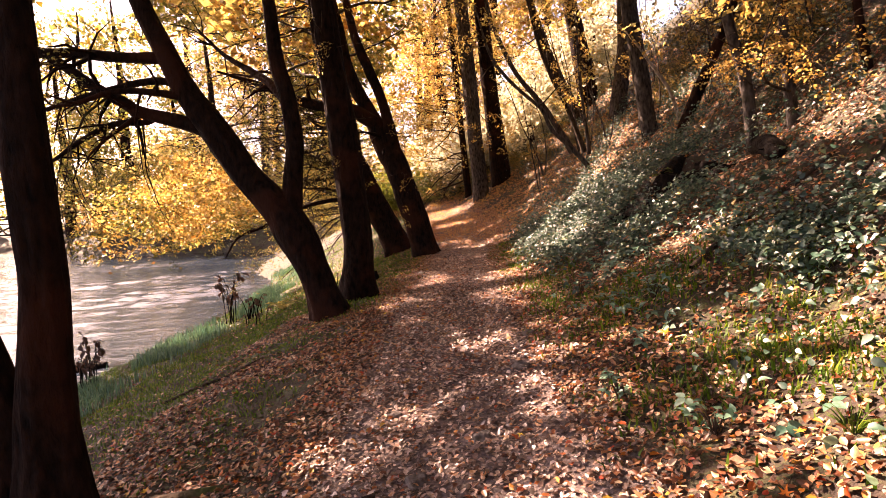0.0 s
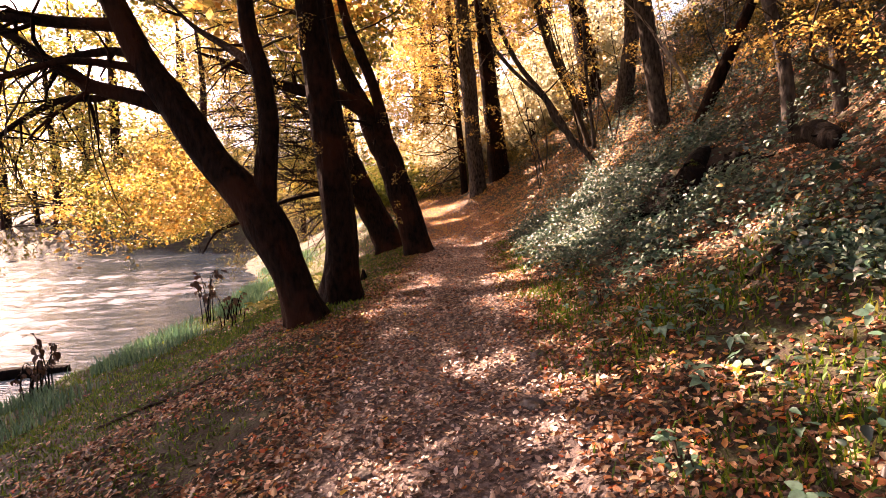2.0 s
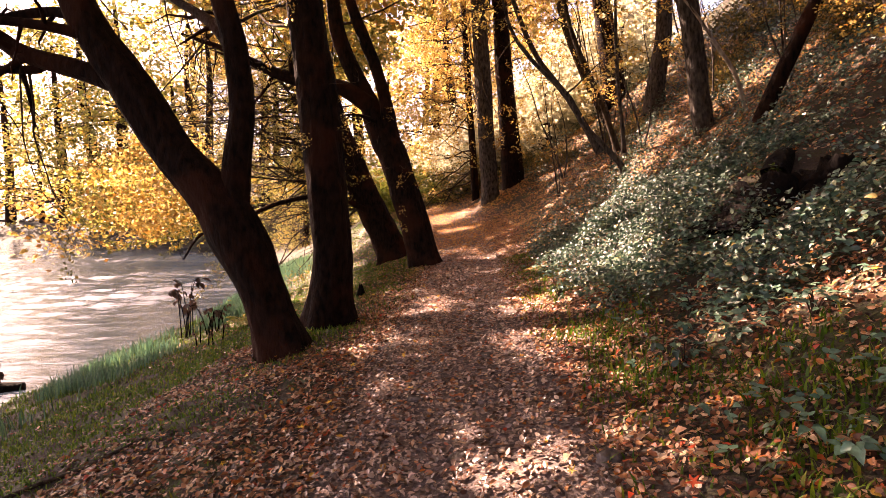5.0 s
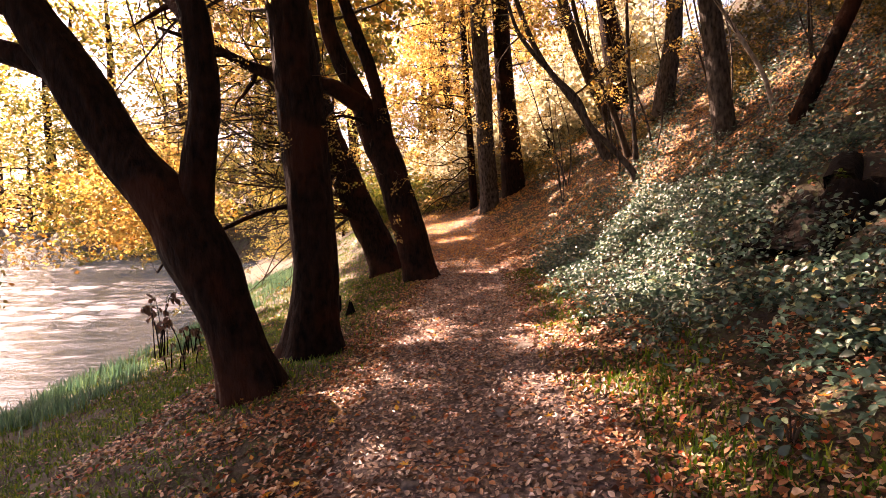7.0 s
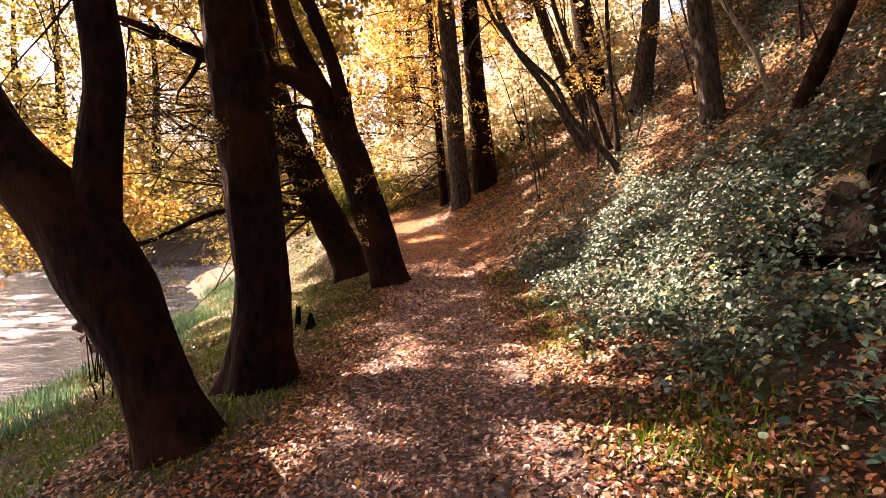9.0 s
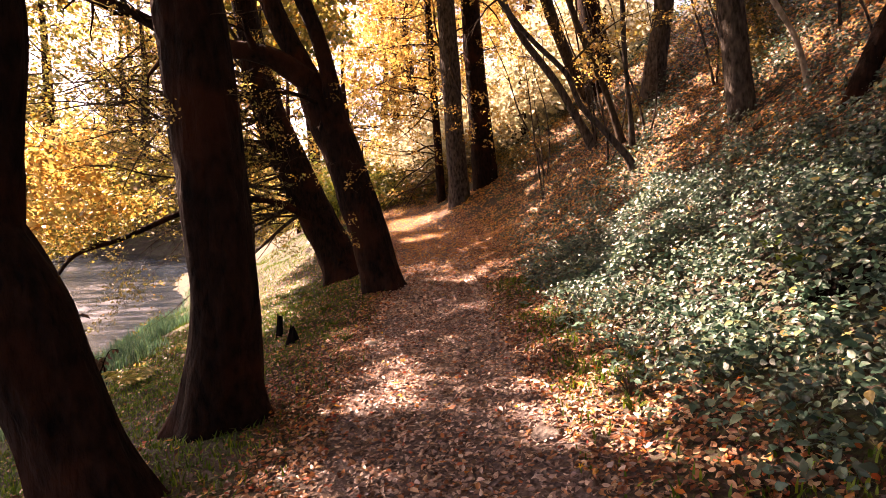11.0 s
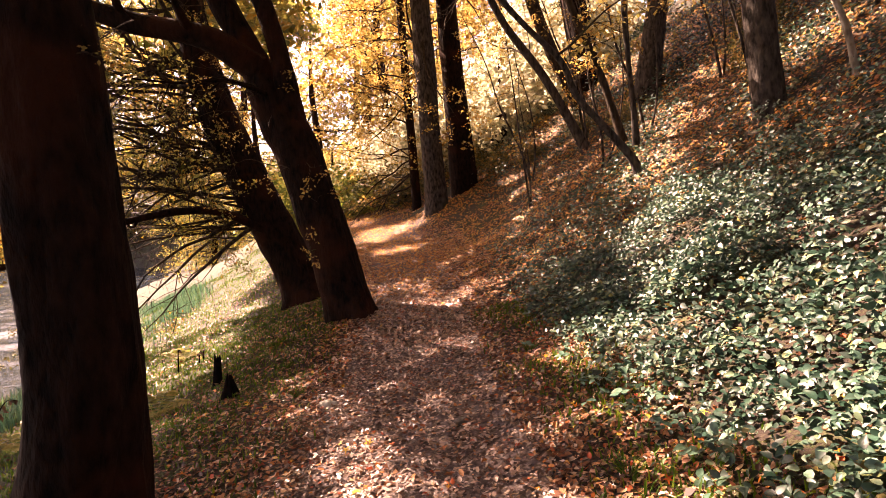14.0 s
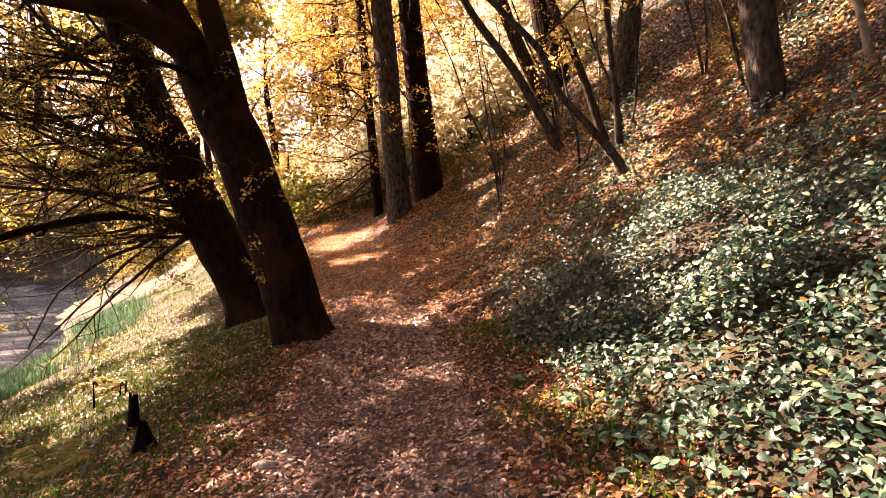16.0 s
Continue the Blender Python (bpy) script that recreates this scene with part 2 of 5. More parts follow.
def ground_material():
    m, nt, b = material("forest soil")
    a = nt.nodes.new("ShaderNodeAttribute")
    a.attribute_name = "trodden"
    fine, broad = noise_node(nt, 38.0, 8.0), noise_node(nt, 2.2, 5.0)
    soil = ramp_node(nt, [(0.3, (0.05, 0.035, 0.032)), (0.55, (0.14, 0.102, 0.092)), (0.75, (0.28, 0.22, 0.2))])
    wild = ramp_node(nt, [(0.3, (0.010, 0.006, 0.004)), (0.46, (0.026, 0.014, 0.007)), (0.56, (0.034, 0.036, 0.009)), (0.7, (0.055, 0.075, 0.015))])
    nt.links.new(fine.outputs[0], soil.inputs[0])
    mixn = nt.nodes.new("ShaderNodeMixRGB")
    mixn.inputs[0].default_value = 0.45
    nt.links.new(fine.outputs[0], mixn.inputs[1])
    nt.links.new(broad.outputs[0], mixn.inputs[2])
    nt.links.new(mixn.outputs[0], wild.inputs[0])
    mix = nt.nodes.new("ShaderNodeMixRGB")
    nt.links.new(a.outputs["Fac"], mix.inputs[0])
    nt.links.new(wild.outputs[0], mix.inputs[1])
    nt.links.new(soil.outputs[0], mix.inputs[2])
    nt.links.new(mix.outputs[0], b.inputs["Base Color"])
    b.inputs["Roughness"].default_value = 0.9
    bump = nt.nodes.new("ShaderNodeBump")
    bump.inputs["Strength"].default_value, bump.inputs["Distance"].default_value = 0.8, 0.03
    nt.links.new(fine.outputs[0], bump.inputs["Height"])
    nt.links.new(bump.outputs[0], b.inputs["Normal"])
    return m


def water_material():
    m, nt, b = material("lake water")
    b.inputs["Base Color"].default_value = (0.014, 0.022, 0.032, 1)
    b.inputs["Roughness"].default_value = 0.045
    b.inputs["IOR"].default_value = 1.33
    n1, n2 = noise_node(nt, 3.0, 2.0, (0.5, 1.6, 1.0)), noise_node(nt, 7.0, 2.0, (0.6, 1.8, 1.0))
    add = nt.nodes.new("ShaderNodeMixRGB")
    add.inputs[0].default_value = 0.35
    nt.links.new(n1.outputs[0], add.inputs[1])
    nt.links.new(n2.outputs[0], add.inputs[2])
    bump = nt.nodes.new("ShaderNodeBump")
    bump.inputs["Strength"].default_value, bump.inputs["Distance"].default_value = 0.6, 0.06
    nt.links.new(add.outputs[0], bump.inputs["Height"])
    nt.links.new(bump.outputs[0], b.inputs["Normal"])
    return m


# ---- ground: one sheet with path, bank, lake bed and slope ----
PROFILE_U = [-300, -14, -10, -8.4, -4.5, -2.2, -0.8, 0, 0.6, 1.15, 1.65, 2.4, 3.3, 4, 4.9, 8, 15, 25, 60, 300]
PROFILE_Z = [-2.9, -2.8, -2.5, -1.95, -0.95, -0.25, 0, 0.08, 0.16, 0.3, 0.46, 0.78, 1.35, 1.8, 2.5, 5.3, 11.0, 17, 32, 60]
CENTRE_Y = [-300, 0, 4, 10, 13, 16, 20, 24, 27, 29, 32, 36, 60, 300]
CENTRE_X = [0, 0, -0.1, 0.05, 0.2, 0.45, 0.55, 0.3, -0.15, -0.9, -2.6, -4.4, -8, -60]
RISE_Y = [-300, 0, 4, 7, 11, 13, 16, 20, 24, 28, 32, 60, 300]
RISE_Z = [0, 0, 0, 0.08, 0.0, -0.05, 0.02, 0.25, 0.68, 1.3, 1.5, 1.8, 2]
WATER_Z = -1.95


def smooth_table(xs, ys, step, lo, hi, width):
    g = np.arange(lo, hi, step)
    v = np.interp(g, xs, ys)
    k = np.exp(-0.5 * (np.arange(-3 * width, 3 * width + step, step) / width) ** 2)
    pad = len(k) // 2
    w = np.convolve(np.pad(v, pad, mode="edge"), k / k.sum(), mode="valid")
    return g[:len(w)], w[:len(g)]


PU, PZ = smooth_table(PROFILE_U, PROFILE_Z, 0.05, -60, 80, 0.18)
CY, CX = smooth_table(CENTRE_Y, CENTRE_X, 0.1, -30, 120, 1.2)
RY, RZ = smooth_table(RISE_Y, RISE_Z, 0.1, -30, 120, 1.0)


def centre(y):
    return np.interp(y, CY, CX)


def height(x, y):
    x, y = np.asarray(x, dtype=float), np.asarray(y, dtype=float)
    z = np.interp(x - centre(y), PU, PZ) + np.interp(y, RY, RZ) * np.clip((x + 9) / 6, 0, 1)
    z = z - 0.45 * np.exp(-((x - 5.2) ** 2 + (y - 8.3) ** 2) / 1.8)
    side = np.clip((x - centre(y) - 1.0) / 3, 0, 1)
    z = z * (1 + side * (0.12 * np.clip((y - 17) / 6, 0, 1) - 0.7 * np.clip((y - 24) / 12, 0, 1) * np.clip((x - centre(y) - 3.5) / 3, 0, 1)))
    z = z + 0.3 * np.exp(-((x - 3.9) ** 2 + (y - 9.4) ** 2) / 0.5) + 0.4 * np.exp(-((x - 2.0) ** 2 + (y - 25.0) ** 2) / 1.5) - 0.4 * np.exp(-((x - 3.25) ** 2 + (y - 8.75) ** 2) / 0.10)
    far = y - (46 + 0.7 * (-9 - x))
    bank = -2.9 + 3.4 * np.clip(far / 6 + 0.5, 0, 1) ** 1.5 + 0.12 * np.maximum(far, 0)
    bank = np.where((x < 3) & (far > -4), bank, -9)
    west = np.where(x < -110, -2.9 + 0.15 * (-110 - x), -9)
    return np.maximum(np.maximum(z, np.minimum(bank, 14)), np.minimum(west, 12))


def rough_height(x, y):
    """The height with lumps, for the sheet itself and what rests on it."""
    z = height(x, y)
    x, y = np.atleast_1d(x), np.atleast_1d(y)
    out = np.array([0.10 * noise.noise((a * 0.55, b * 0.55, 3.1)) + 0.045 * noise.noise((a * 2.1, b * 2.1, 7.7)) for a, b in zip(x, y)])
    u = np.abs(x - centre(y) - 0.1)
    return z + out * np.clip(u / 1.6, 0.25, 1.4)


def axis(fine_lo, fine_hi, fine, lo, hi):
    a = list(np.arange(fine_lo, fine_hi, fine))
    step, v = fine, fine_hi
    while v < hi:
        a.append(v)
        step = min(step * 1.12, 12)
        v += step
    a.append(hi)
    step, v, left = fine, fine_lo, []
    while v > lo:
        step = min(step * 1.12, 12)
        v -= step
        left.append(v)
    return np.array(left[::-1] + a)


GROUND = ground_material()
gx, gy = axis(-5.0, 5.5, 0.085, -300, 300), axis(0.0, 17.0, 0.1, -120, 300)
XX, YY = np.meshgrid(gx, gy, indexing="ij")
ZZ = rough_height(XX.ravel(), YY.ravel())
nx, ny = len(gx), len(gy)
i, j = np.meshgrid(np.arange(nx - 1), np.arange(ny - 1), indexing="ij")
ground_me = mesh_of("ground", np.stack([XX.ravel(), YY.ravel(), ZZ], 1),
                    np.stack([i * ny + j, (i + 1) * ny + j, (i + 1) * ny + j + 1, i * ny + j + 1], -1).reshape(-1, 4), GROUND, True)
att = ground_me.attributes.new("trodden", "FLOAT", "POINT")
uu = np.abs(XX.ravel() - centre(YY.ravel()) - 0.05)
att.data.foreach_set("value", np.clip((1.15 - uu) / 0.5, 0, 1).astype(np.float32))
ground = tagged(new("ground", ground_me), "woodland ground with trodden earth path, bank and slope", "ground", kind="structure")
wx, wy = axis(-30.0, -7.5, 0.22, -299, 6), axis(9.0, 46.0, 0.22, -119, 200)
WX, WY = np.meshgrid(wx, wy, indexing="ij")
WZ = np.zeros(WX.shape)
for lam, turn, amp, phase in ((1.9, 80, 0.012, 0.3), (1.3, 102, 0.010, 1.7), (0.95, 68, 0.010, 4.0), (0.75, 95, 0.009, 2.2), (0.6, 120, 0.006, 5.1), (0.52, 75, 0.006, 0.9)):
    cx, cy = math.cos(radians(turn)) * 2 * math.pi / lam, math.sin(radians(turn)) * 2 * math.pi / lam
    bend = 1.3 * np.sin(WX * 0.37 + phase) + 0.9 * np.sin(WY * 0.23 + WX * 0.11 + 2 * phase)
    WZ += amp * np.sin(cx * WX + cy * WY + phase + bend)
gust = 0.55 + 0.45 * np.sin(WX * 0.21 + 1.2 * np.sin(WY * 0.3)) * np.sin(WY * 0.45 + 0.8 * np.sin(WX * 0.17))
WZ *= 3.3 * gust * np.exp(-np.maximum(np.hypot(WX + 20, WY - 28) - 30, 0) / 12) * np.clip((-WX - 8) / 4, 0.15, 1)
wnx, wny = len(wx), len(wy)
i, j = np.meshgrid(np.arange(wnx - 1), np.arange(wny - 1), indexing="ij")
water = tagged(new("water", mesh_of("water", np.stack([WX.ravel(), WY.ravel(), WATER_Z + WZ.ravel()], 1),
                                    np.stack([i * wny + j, (i + 1) * wny + j, (i + 1) * wny + j + 1, i * wny + j + 1], -1).reshape(-1, 4), water_material(), True)),
               "rippled brown lake water glittering in the sun", "lake", kind="structure")

# ---- where the sun reaches the ground between the crowns: x, y, half width, half length ----
SUN_PATH = [(-0.6, 8.5, 0.18, 0.25), (-0.2, 10.5, 0.14, 0.4), (1.05, 9.3, 0.32, 0.65), (1, 7.8, 0.3, 0.6), (0.3, 5.2, 0.15, 0.2), (-0.4, 3.4, 0.15, 0.15), (1.1, 13.6, 0.25, 0.25), (0.4, 2.3, 0.25, 0.3)]
SUN_SLOPE = [(3.2, 12.4, 0.7, 1.5), (2.5, 10.8, 0.9, 1.3), (1.9, 12.2, 0.4, 0.6), (2.4, 9.2, 0.5, 0.6), (3.3, 10.9, 0.4, 0.7), (2.4, 2.9, 0.75, 0.75), (2, 1.9, 1, 0.9), (1.9, 3.3, 0.4, 0.35), (2.6, 11.7, 0.5, 0.8),
             (4.1, 14, 0.5, 1), (5, 17, 0.8, 1), (4.7, 6.3, 0.75, 0.55), (7.2, 15.8, 1, 0.6), (5.9, 18.4, 0.8, 0.8), (2.9, 5.4, 0.3, 0.3), (2.7, 6.3, 0.3, 0.5)]
SUN_FAR = [(-4.1, 17.2, 0.35, 0.5), (-3.5, 18.8, 0.3, 0.6), (-3.0, 20.4, 0.3, 0.6), (-2.6, 15.8, 0.8, 0.8), (-3.6, 17.6, 1.3, 0.9), (-4.75, 20.7, 1.6, 0.9), (-3.9, 24, 1.6, 0.7), (-6.6, 14, 0.8, 0.9), (-6, 29, 3, 3), (-1, 28, 0.9, 0.7), (0.1, 25.2, 1, 0.8), (0.6, 22.4, 0.6, 0.35)]
SUNNY = SUN_PATH + SUN_SLOPE + SUN_FAR


def in_sun(p, margin=0.3):
    """True where leaves at p would shade one of the sunny patches."""
    ok = np.zeros(len(p), dtype=bool)
    for x, y, a, b in SUNNY:
        z = float(height(x, y))
        k = (p[:, 2] - z) / SUN.z
        dx, dy = p[:, 0] - SUN.x * k - x, p[:, 1] - SUN.y * k - y
        ok |= (dx / (a + margin)) ** 2 + (dy / (b + margin)) ** 2 < 1
    return ok


# ---- trees ----
def spray_shape(count, length, leaf, seed):
    """A twig's flat spray of leaves, lying along +y."""
    g = np.random.default_rng(seed)
    s = Soup()
    y = g.uniform(0.1, 1, count) * length
    side = g.choice([-1, 1], count)
    off = g.uniform(0, 0.45, count) * length * (1 - 0.5 * y / length)
    p = np.stack([side * off, y, g.normal(0, 0.07, count) * length - 0.2 * (off + 0.3 * y)], 1)
    scatter(s, (CARD_V, CARD_Q), p, g.uniform(0.7, 1.25, count) * leaf, turns(count, 0.55, g))
    return np.concatenate(s.v), np.concatenate(s.q)


def put_sprays(soup, shapes, places, rot, sizes):
    which = rng.integers(0, len(shapes), len(places))
    for k, shape in enumerate(shapes):
        m = which == k
        if m.any():
            scatter(soup, shape, places[m], sizes[m], rot[m])


SPRAYS = [spray_shape(26, 0.75, 0.105, s) for s in range(6)]
DENSE = [spray_shape(10, 0.95, 0.285, 40 + s) for s in range(6)]
BUSHY = [spray_shape(10, 0.9, 0.2, 80 + s) for s in range(6)]
LEAFY = [spray_shape(30, 0.95, 0.115, 100 + s) for s in range(6)]
FINE = [spray_shape(28, 1.5, 0.165, 60 + s) for s in range(6)]
FAR_SPRAYS = [spray_shape(19, 1.5, 0.245, 20 + s) for s in range(6)]


def branch_line(start, way, length, r, droop=0.0, kink=0.18, n=7, g=None):
    g = g or rng
    p, d = np.array(start, dtype=float), np.array(way, dtype=float)
    d /= np.linalg.norm(d)
    out = [(*p, r)]
    for k in range(1, n):
        d = d + g.normal(0, kink, 3)
        d[2] -= droop
        d /= np.linalg.norm(d)
        p = p + d * length / (n - 1)
        out.append((*p, r * (1 - 0.85 * k / (n - 1))))
    return np.array(out)


def twiggy(soup, line, count, length, droop, tips, g, deeper=True):
    """Side twigs along a branch; their ends go into tips as (place, direction)."""
    for _ in range(count):
        k = g.integers(max(1, len(line) // 4), len(line))
        a = line[k]
        d = line[k, :3] - line[k - 1, :3]
        d = d / (np.linalg.norm(d) + 1e-9) * 0.7 + g.normal(0, 0.6, 3)
        tw = branch_line(a[:3], d, length * g.uniform(0.5, 1.2), max(a[3] * 0.5, 0.005), droop, 0.25, 5, g)
        tube(soup, tw, 4)
        for m in (2, 4):
            tips.append((tw[m, :3], tw[m, :3] - tw[m - 1, :3]))
        if deeper:
            twiggy(soup, tw, 2, length * 0.45, droop, tips, g, False)


def facing(ways, g=None):
    """Rotations that lay +y along ways, with the spray's face near upward."""
    d = np.asarray(ways, dtype=float)
    d = d / (np.linalg.norm(d, axis=1)[:, None] + 1e-9)
    up = np.array([0, 0, 1.0]) + (g or rng).normal(0, 0.35, d.shape)
    x = np.cross(d, up)
    x /= np.linalg.norm(x, axis=1)[:, None] + 1e-9
    return np.stack([x, d, np.cross(x, d)], 2)


def tree(name, label, stems, bark, leaf=CROWN, limbs=(), boughs=(), sides=18, keep=0.6, group="", flare=0.5, spray=1.0, extra=None, seed=1, gaps=True, twigs=(9, 1.1, 0.12)):
    """stems and limbs: lists of control points; boughs: (start, way, length, radius, droop, twigs) of finer branches;
    extra: leaf clumps added to cast shade.
    """
    g = np.random.default_rng(seed)
    ob = tagged(new(name), label, "tree", group)
    for k, st in enumerate(stems):
        s = Soup()
        line = spline(st, 12 if sides > 30 else 7)
        tube(s, line, sides, 0.11, flare if k == 0 else 0.0, seed * 1.7 + k)
        part("trunk" if k == 0 else "stem", s.mesh("trunk", bark, True), ob)
    tips = []
    for k, lb in enumerate(limbs):
        s = Soup()
        line = spline(lb, 5)
        tube(s, line, 10, 0.14, 0, seed + k * 3.3)
        twiggy(s, line, *twigs, tips, g)
        part("limb", s.mesh("limb", bark, True), ob)
    for start, way, length, r, droop, tw in boughs:
        s = Soup()
        line = branch_line(start, way, length, r, droop, 0.16, 9, g)
        tube(s, spline(line, 2), 7, 0.1)
        twiggy(s, line, tw, length * 0.35, droop, tips, g)
        part("branch", s.mesh("branch", BARK_TWIG, True), ob)
    leaves = Soup()
    if tips:
        p, w = np.array([t[0] for t in tips]), np.array([t[1] for t in tips])
        m = (g.uniform(size=len(p)) < keep) & ~(in_sun(p) & gaps)
        if m.any():
            put_sprays(leaves, SPRAYS, p[m], facing(w[m], g), g.uniform(0.6, 1.1, m.sum()) * spray)
    if extra is not None:
        near, way, size, low = extra
        for shapes, m in ((DENSE, ~low), (LEAFY, low)):
            put_sprays(leaves, shapes, near[m], facing(way[m], g), size[m])
    if leaves.v:
        part("crown", leaves.mesh("crown", leaf), ob, "thin autumn foliage, with shading clumps where added")
    return ob


# Leaf clumps added to cast shade, mostly out of view: each hangs between the sun and a shaded piece of ground.
CLUMP_TREES = {"t1": (-4.5, 6.5), "t2": (-6.0, 11.0), "t3": (-3.5, 13.0), "t5": (-4.0, 19.0), "t4": (-6.0, 23.0), "rc": (3.0, 19.0), "r1": (3.5, 10.5)}


def shade_clumps():
    n = 15600
    gx0 = np.concatenate([rng.uniform(-8, 13, 12000), rng.uniform(-6, -1.2, 1600), rng.uniform(-3.5, 3.5, 2000)])
    gy0 = np.concatenate([rng.uniform(-4, 22, 12000), rng.uniform(4, 12.5, 1600), rng.uniform(21.5, 30, 2000)])
    z0 = height(gx0, gy0)
    shore = (gx0 < -2.6) & (gy0 > 9.0) & (gy0 < 13.5)
    h = np.where((gx0 < -3.2) & (gy0 > 9.0), rng.uniform(2.4, 4.5, n), rng.uniform(6.5, 12.5, n))
    h = np.where((gx0 < -2.0) & (gy0 < 9.0), rng.uniform(10.0, 15.0, n), h)
    # Clumps close fully round the slope's hollow, to keep it dark.
    slope = np.where(gx0 > 4.5, np.where(gy0 < 14, 1.0, 0.85), np.where(gy0 > 14.5, 0.9, np.where((gx0 - 3.6) ** 2 + (gy0 - 8.6) ** 2 < 2.0, 1.0, 0.55)))
    chance = np.where(gy0 > 21.5, 0.5, 0.9)
    chance = np.where((gx0 < -3.2) & (gy0 > 9.0), 0.78, chance)
    chance = np.where((abs(gx0) < 1.6) & (gy0 < 19), np.where(gy0 > 14, 0.45, np.where(gy0 > 11.2, 0.52, np.where(gy0 > 6.5, 0.86, 0.72))), chance)
    chance = np.where((gx0 > 2.2) & (gy0 > 8.5), slope, chance)
    thin = rng.uniform(0, 1, n) < chance
    h, thin = np.where(shore, rng.uniform(12.0, 17.0, n), h), thin | shore
    p = np.stack([gx0, gy0, z0], 1) + np.array(SUN)[None] * (h / SUN.z)[:, None]
    # over the lake the clumps are lifted high up, with open sky under them
    open_sky = (p[:, 0] < -7.0) & (p[:, 1] > 1.5 - 1.05 * p[:, 0]) & (h > 5.0)
    h = np.where(open_sky, rng.uniform(12.0, 17.5, n), h)
    p = np.stack([gx0, gy0, z0], 1) + np.array(SUN)[None] * (h / SUN.z)[:, None]
    way = rng.normal(0, 1, (n, 3)) * (1, 1, 0.25)
    way /= np.linalg.norm(way, axis=1)[:, None]
    size = rng.uniform(0.8, 1.35, n)
    keep = ~in_sun(p, 0.32) & thin
    p = (p - way * (0.5 * size)[:, None])[keep]
    way, size, low = way[keep], size[keep], h[keep] < 5.0
    # an added, unseen roof of leaves that dims the sky above the slope and path
    top = 2600
    q = np.stack([rng.uniform(-1.5, 11, top), rng.uniform(-5, 14, top), rng.uniform(8.5, 13.5, top)], 1)
    qw = rng.normal(0, 1, (top, 3)) * (1, 1, 0.25)
    ok = ~in_sun(q, 0.6) & (q[:, 1] < 9 + 0.4 * q[:, 2]) & (q[:, 2] > height(q[:, 0], q[:, 1]) + 4.5)
    p, way, size = np.vstack([p, q[ok]]), np.vstack([way, qw[ok]]), np.concatenate([size, rng.uniform(0.9, 1.4, ok.sum())])
    low = np.concatenate([low, np.zeros(ok.sum(), dtype=bool)])
    names = list(CLUMP_TREES)
    at = np.array([CLUMP_TREES[k] for k in names])
    near = np.argmin(((p[:, None, :2] - at[None]) ** 2).sum(2), 1)
    return {k: (p[near == a], way[near == a], size[near == a], low[near == a]) for a, k in enumerate(names)}


SHADE_CLUMPS = shade_clumps()


def fan(start_line, n, lo, hi, way, spread, length, r, droop, tw, seed):
    """Boughs that leave a stem between two heights."""
    g = np.random.default_rng(seed)
    line = spline(start_line, 6)
    out = []
    for _ in range(n):
        z = g.uniform(lo, hi)
        k = int(np.argmin(abs(line[:, 2] - z)))
        out.append((line[k, :3], np.array(way) + g.normal(0, spread, 3), length * g.uniform(0.6, 1.25), r * g.uniform(0.6, 1.2), droop, tw))
    return out


T1 = [(-2.73, 3.5, -0.5, 0.25), (-2.70, 3.5, 0.0, 0.20), (-2.68, 3.5, 0.52, 0.165), (-2.60, 3.5, 1.26, 0.135), (-2.60, 3.5, 1.98, 0.135), (-2.58, 3.5, 2.61, 0.115), (-2.57, 3.5, 3.4, 0.10), (-2.7, 3.6, 6.5, 0.07), (-3.0, 4.0, 9.5, 0.03)]
T1B = [(-2.9, 3.5, -0.3, 0.2), (-2.99, 3.5, 0.46, 0.15), (-3.12, 3.5, 1.07, 0.11), (-3.35, 3.5, 1.75, 0.09), (-3.9, 3.7, 4.0, 0.07), (-4.8, 4.0, 7.5, 0.03)]
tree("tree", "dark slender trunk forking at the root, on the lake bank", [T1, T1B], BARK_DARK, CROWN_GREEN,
     boughs=fan(T1, 5, 4.5, 8.5, (-0.6, 0.5, 0.3), 0.5, 3.0, 0.04, 0.05, 7, 3), extra=SHADE_CLUMPS["t1"], seed=3, sides=40)

T2 = [(-1.98, 9.1, -0.35, 0.33), (-2.04, 9.1, -0.02, 0.29), (-2.21, 9.1, 0.56, 0.26), (-2.50, 9.1, 1.25, 0.31), (-2.74, 9.1, 1.69, 0.28), (-3.16, 9.1, 2.20, 0.245), (-3.56, 9.1, 2.87, 0.235), (-4.02, 9.1, 3.63, 0.205), (-4.30, 9.1, 4.31, 0.17), (-4.75, 9.2, 5.4, 0.14), (-5.6, 9.6, 8.0, 0.10), (-7.0, 11, 12, 0.07), (-8.5, 13, 16, 0.03)]
T2R = [(-2.50, 9.1, 1.25, 0.18), (-2.50, 9.1, 1.62, 0.17), (-2.44, 9.1, 2.1, 0.155), (-2.35, 9.1, 2.69, 0.145), (-2.40, 9.1, 3.44, 0.13), (-2.53, 9.1, 4.05, 0.12), (-2.6, 9.2, 5.2, 0.10), (-2.9, 9.6, 8.0, 0.05), (-3.0, 10, 10, 0.02)]
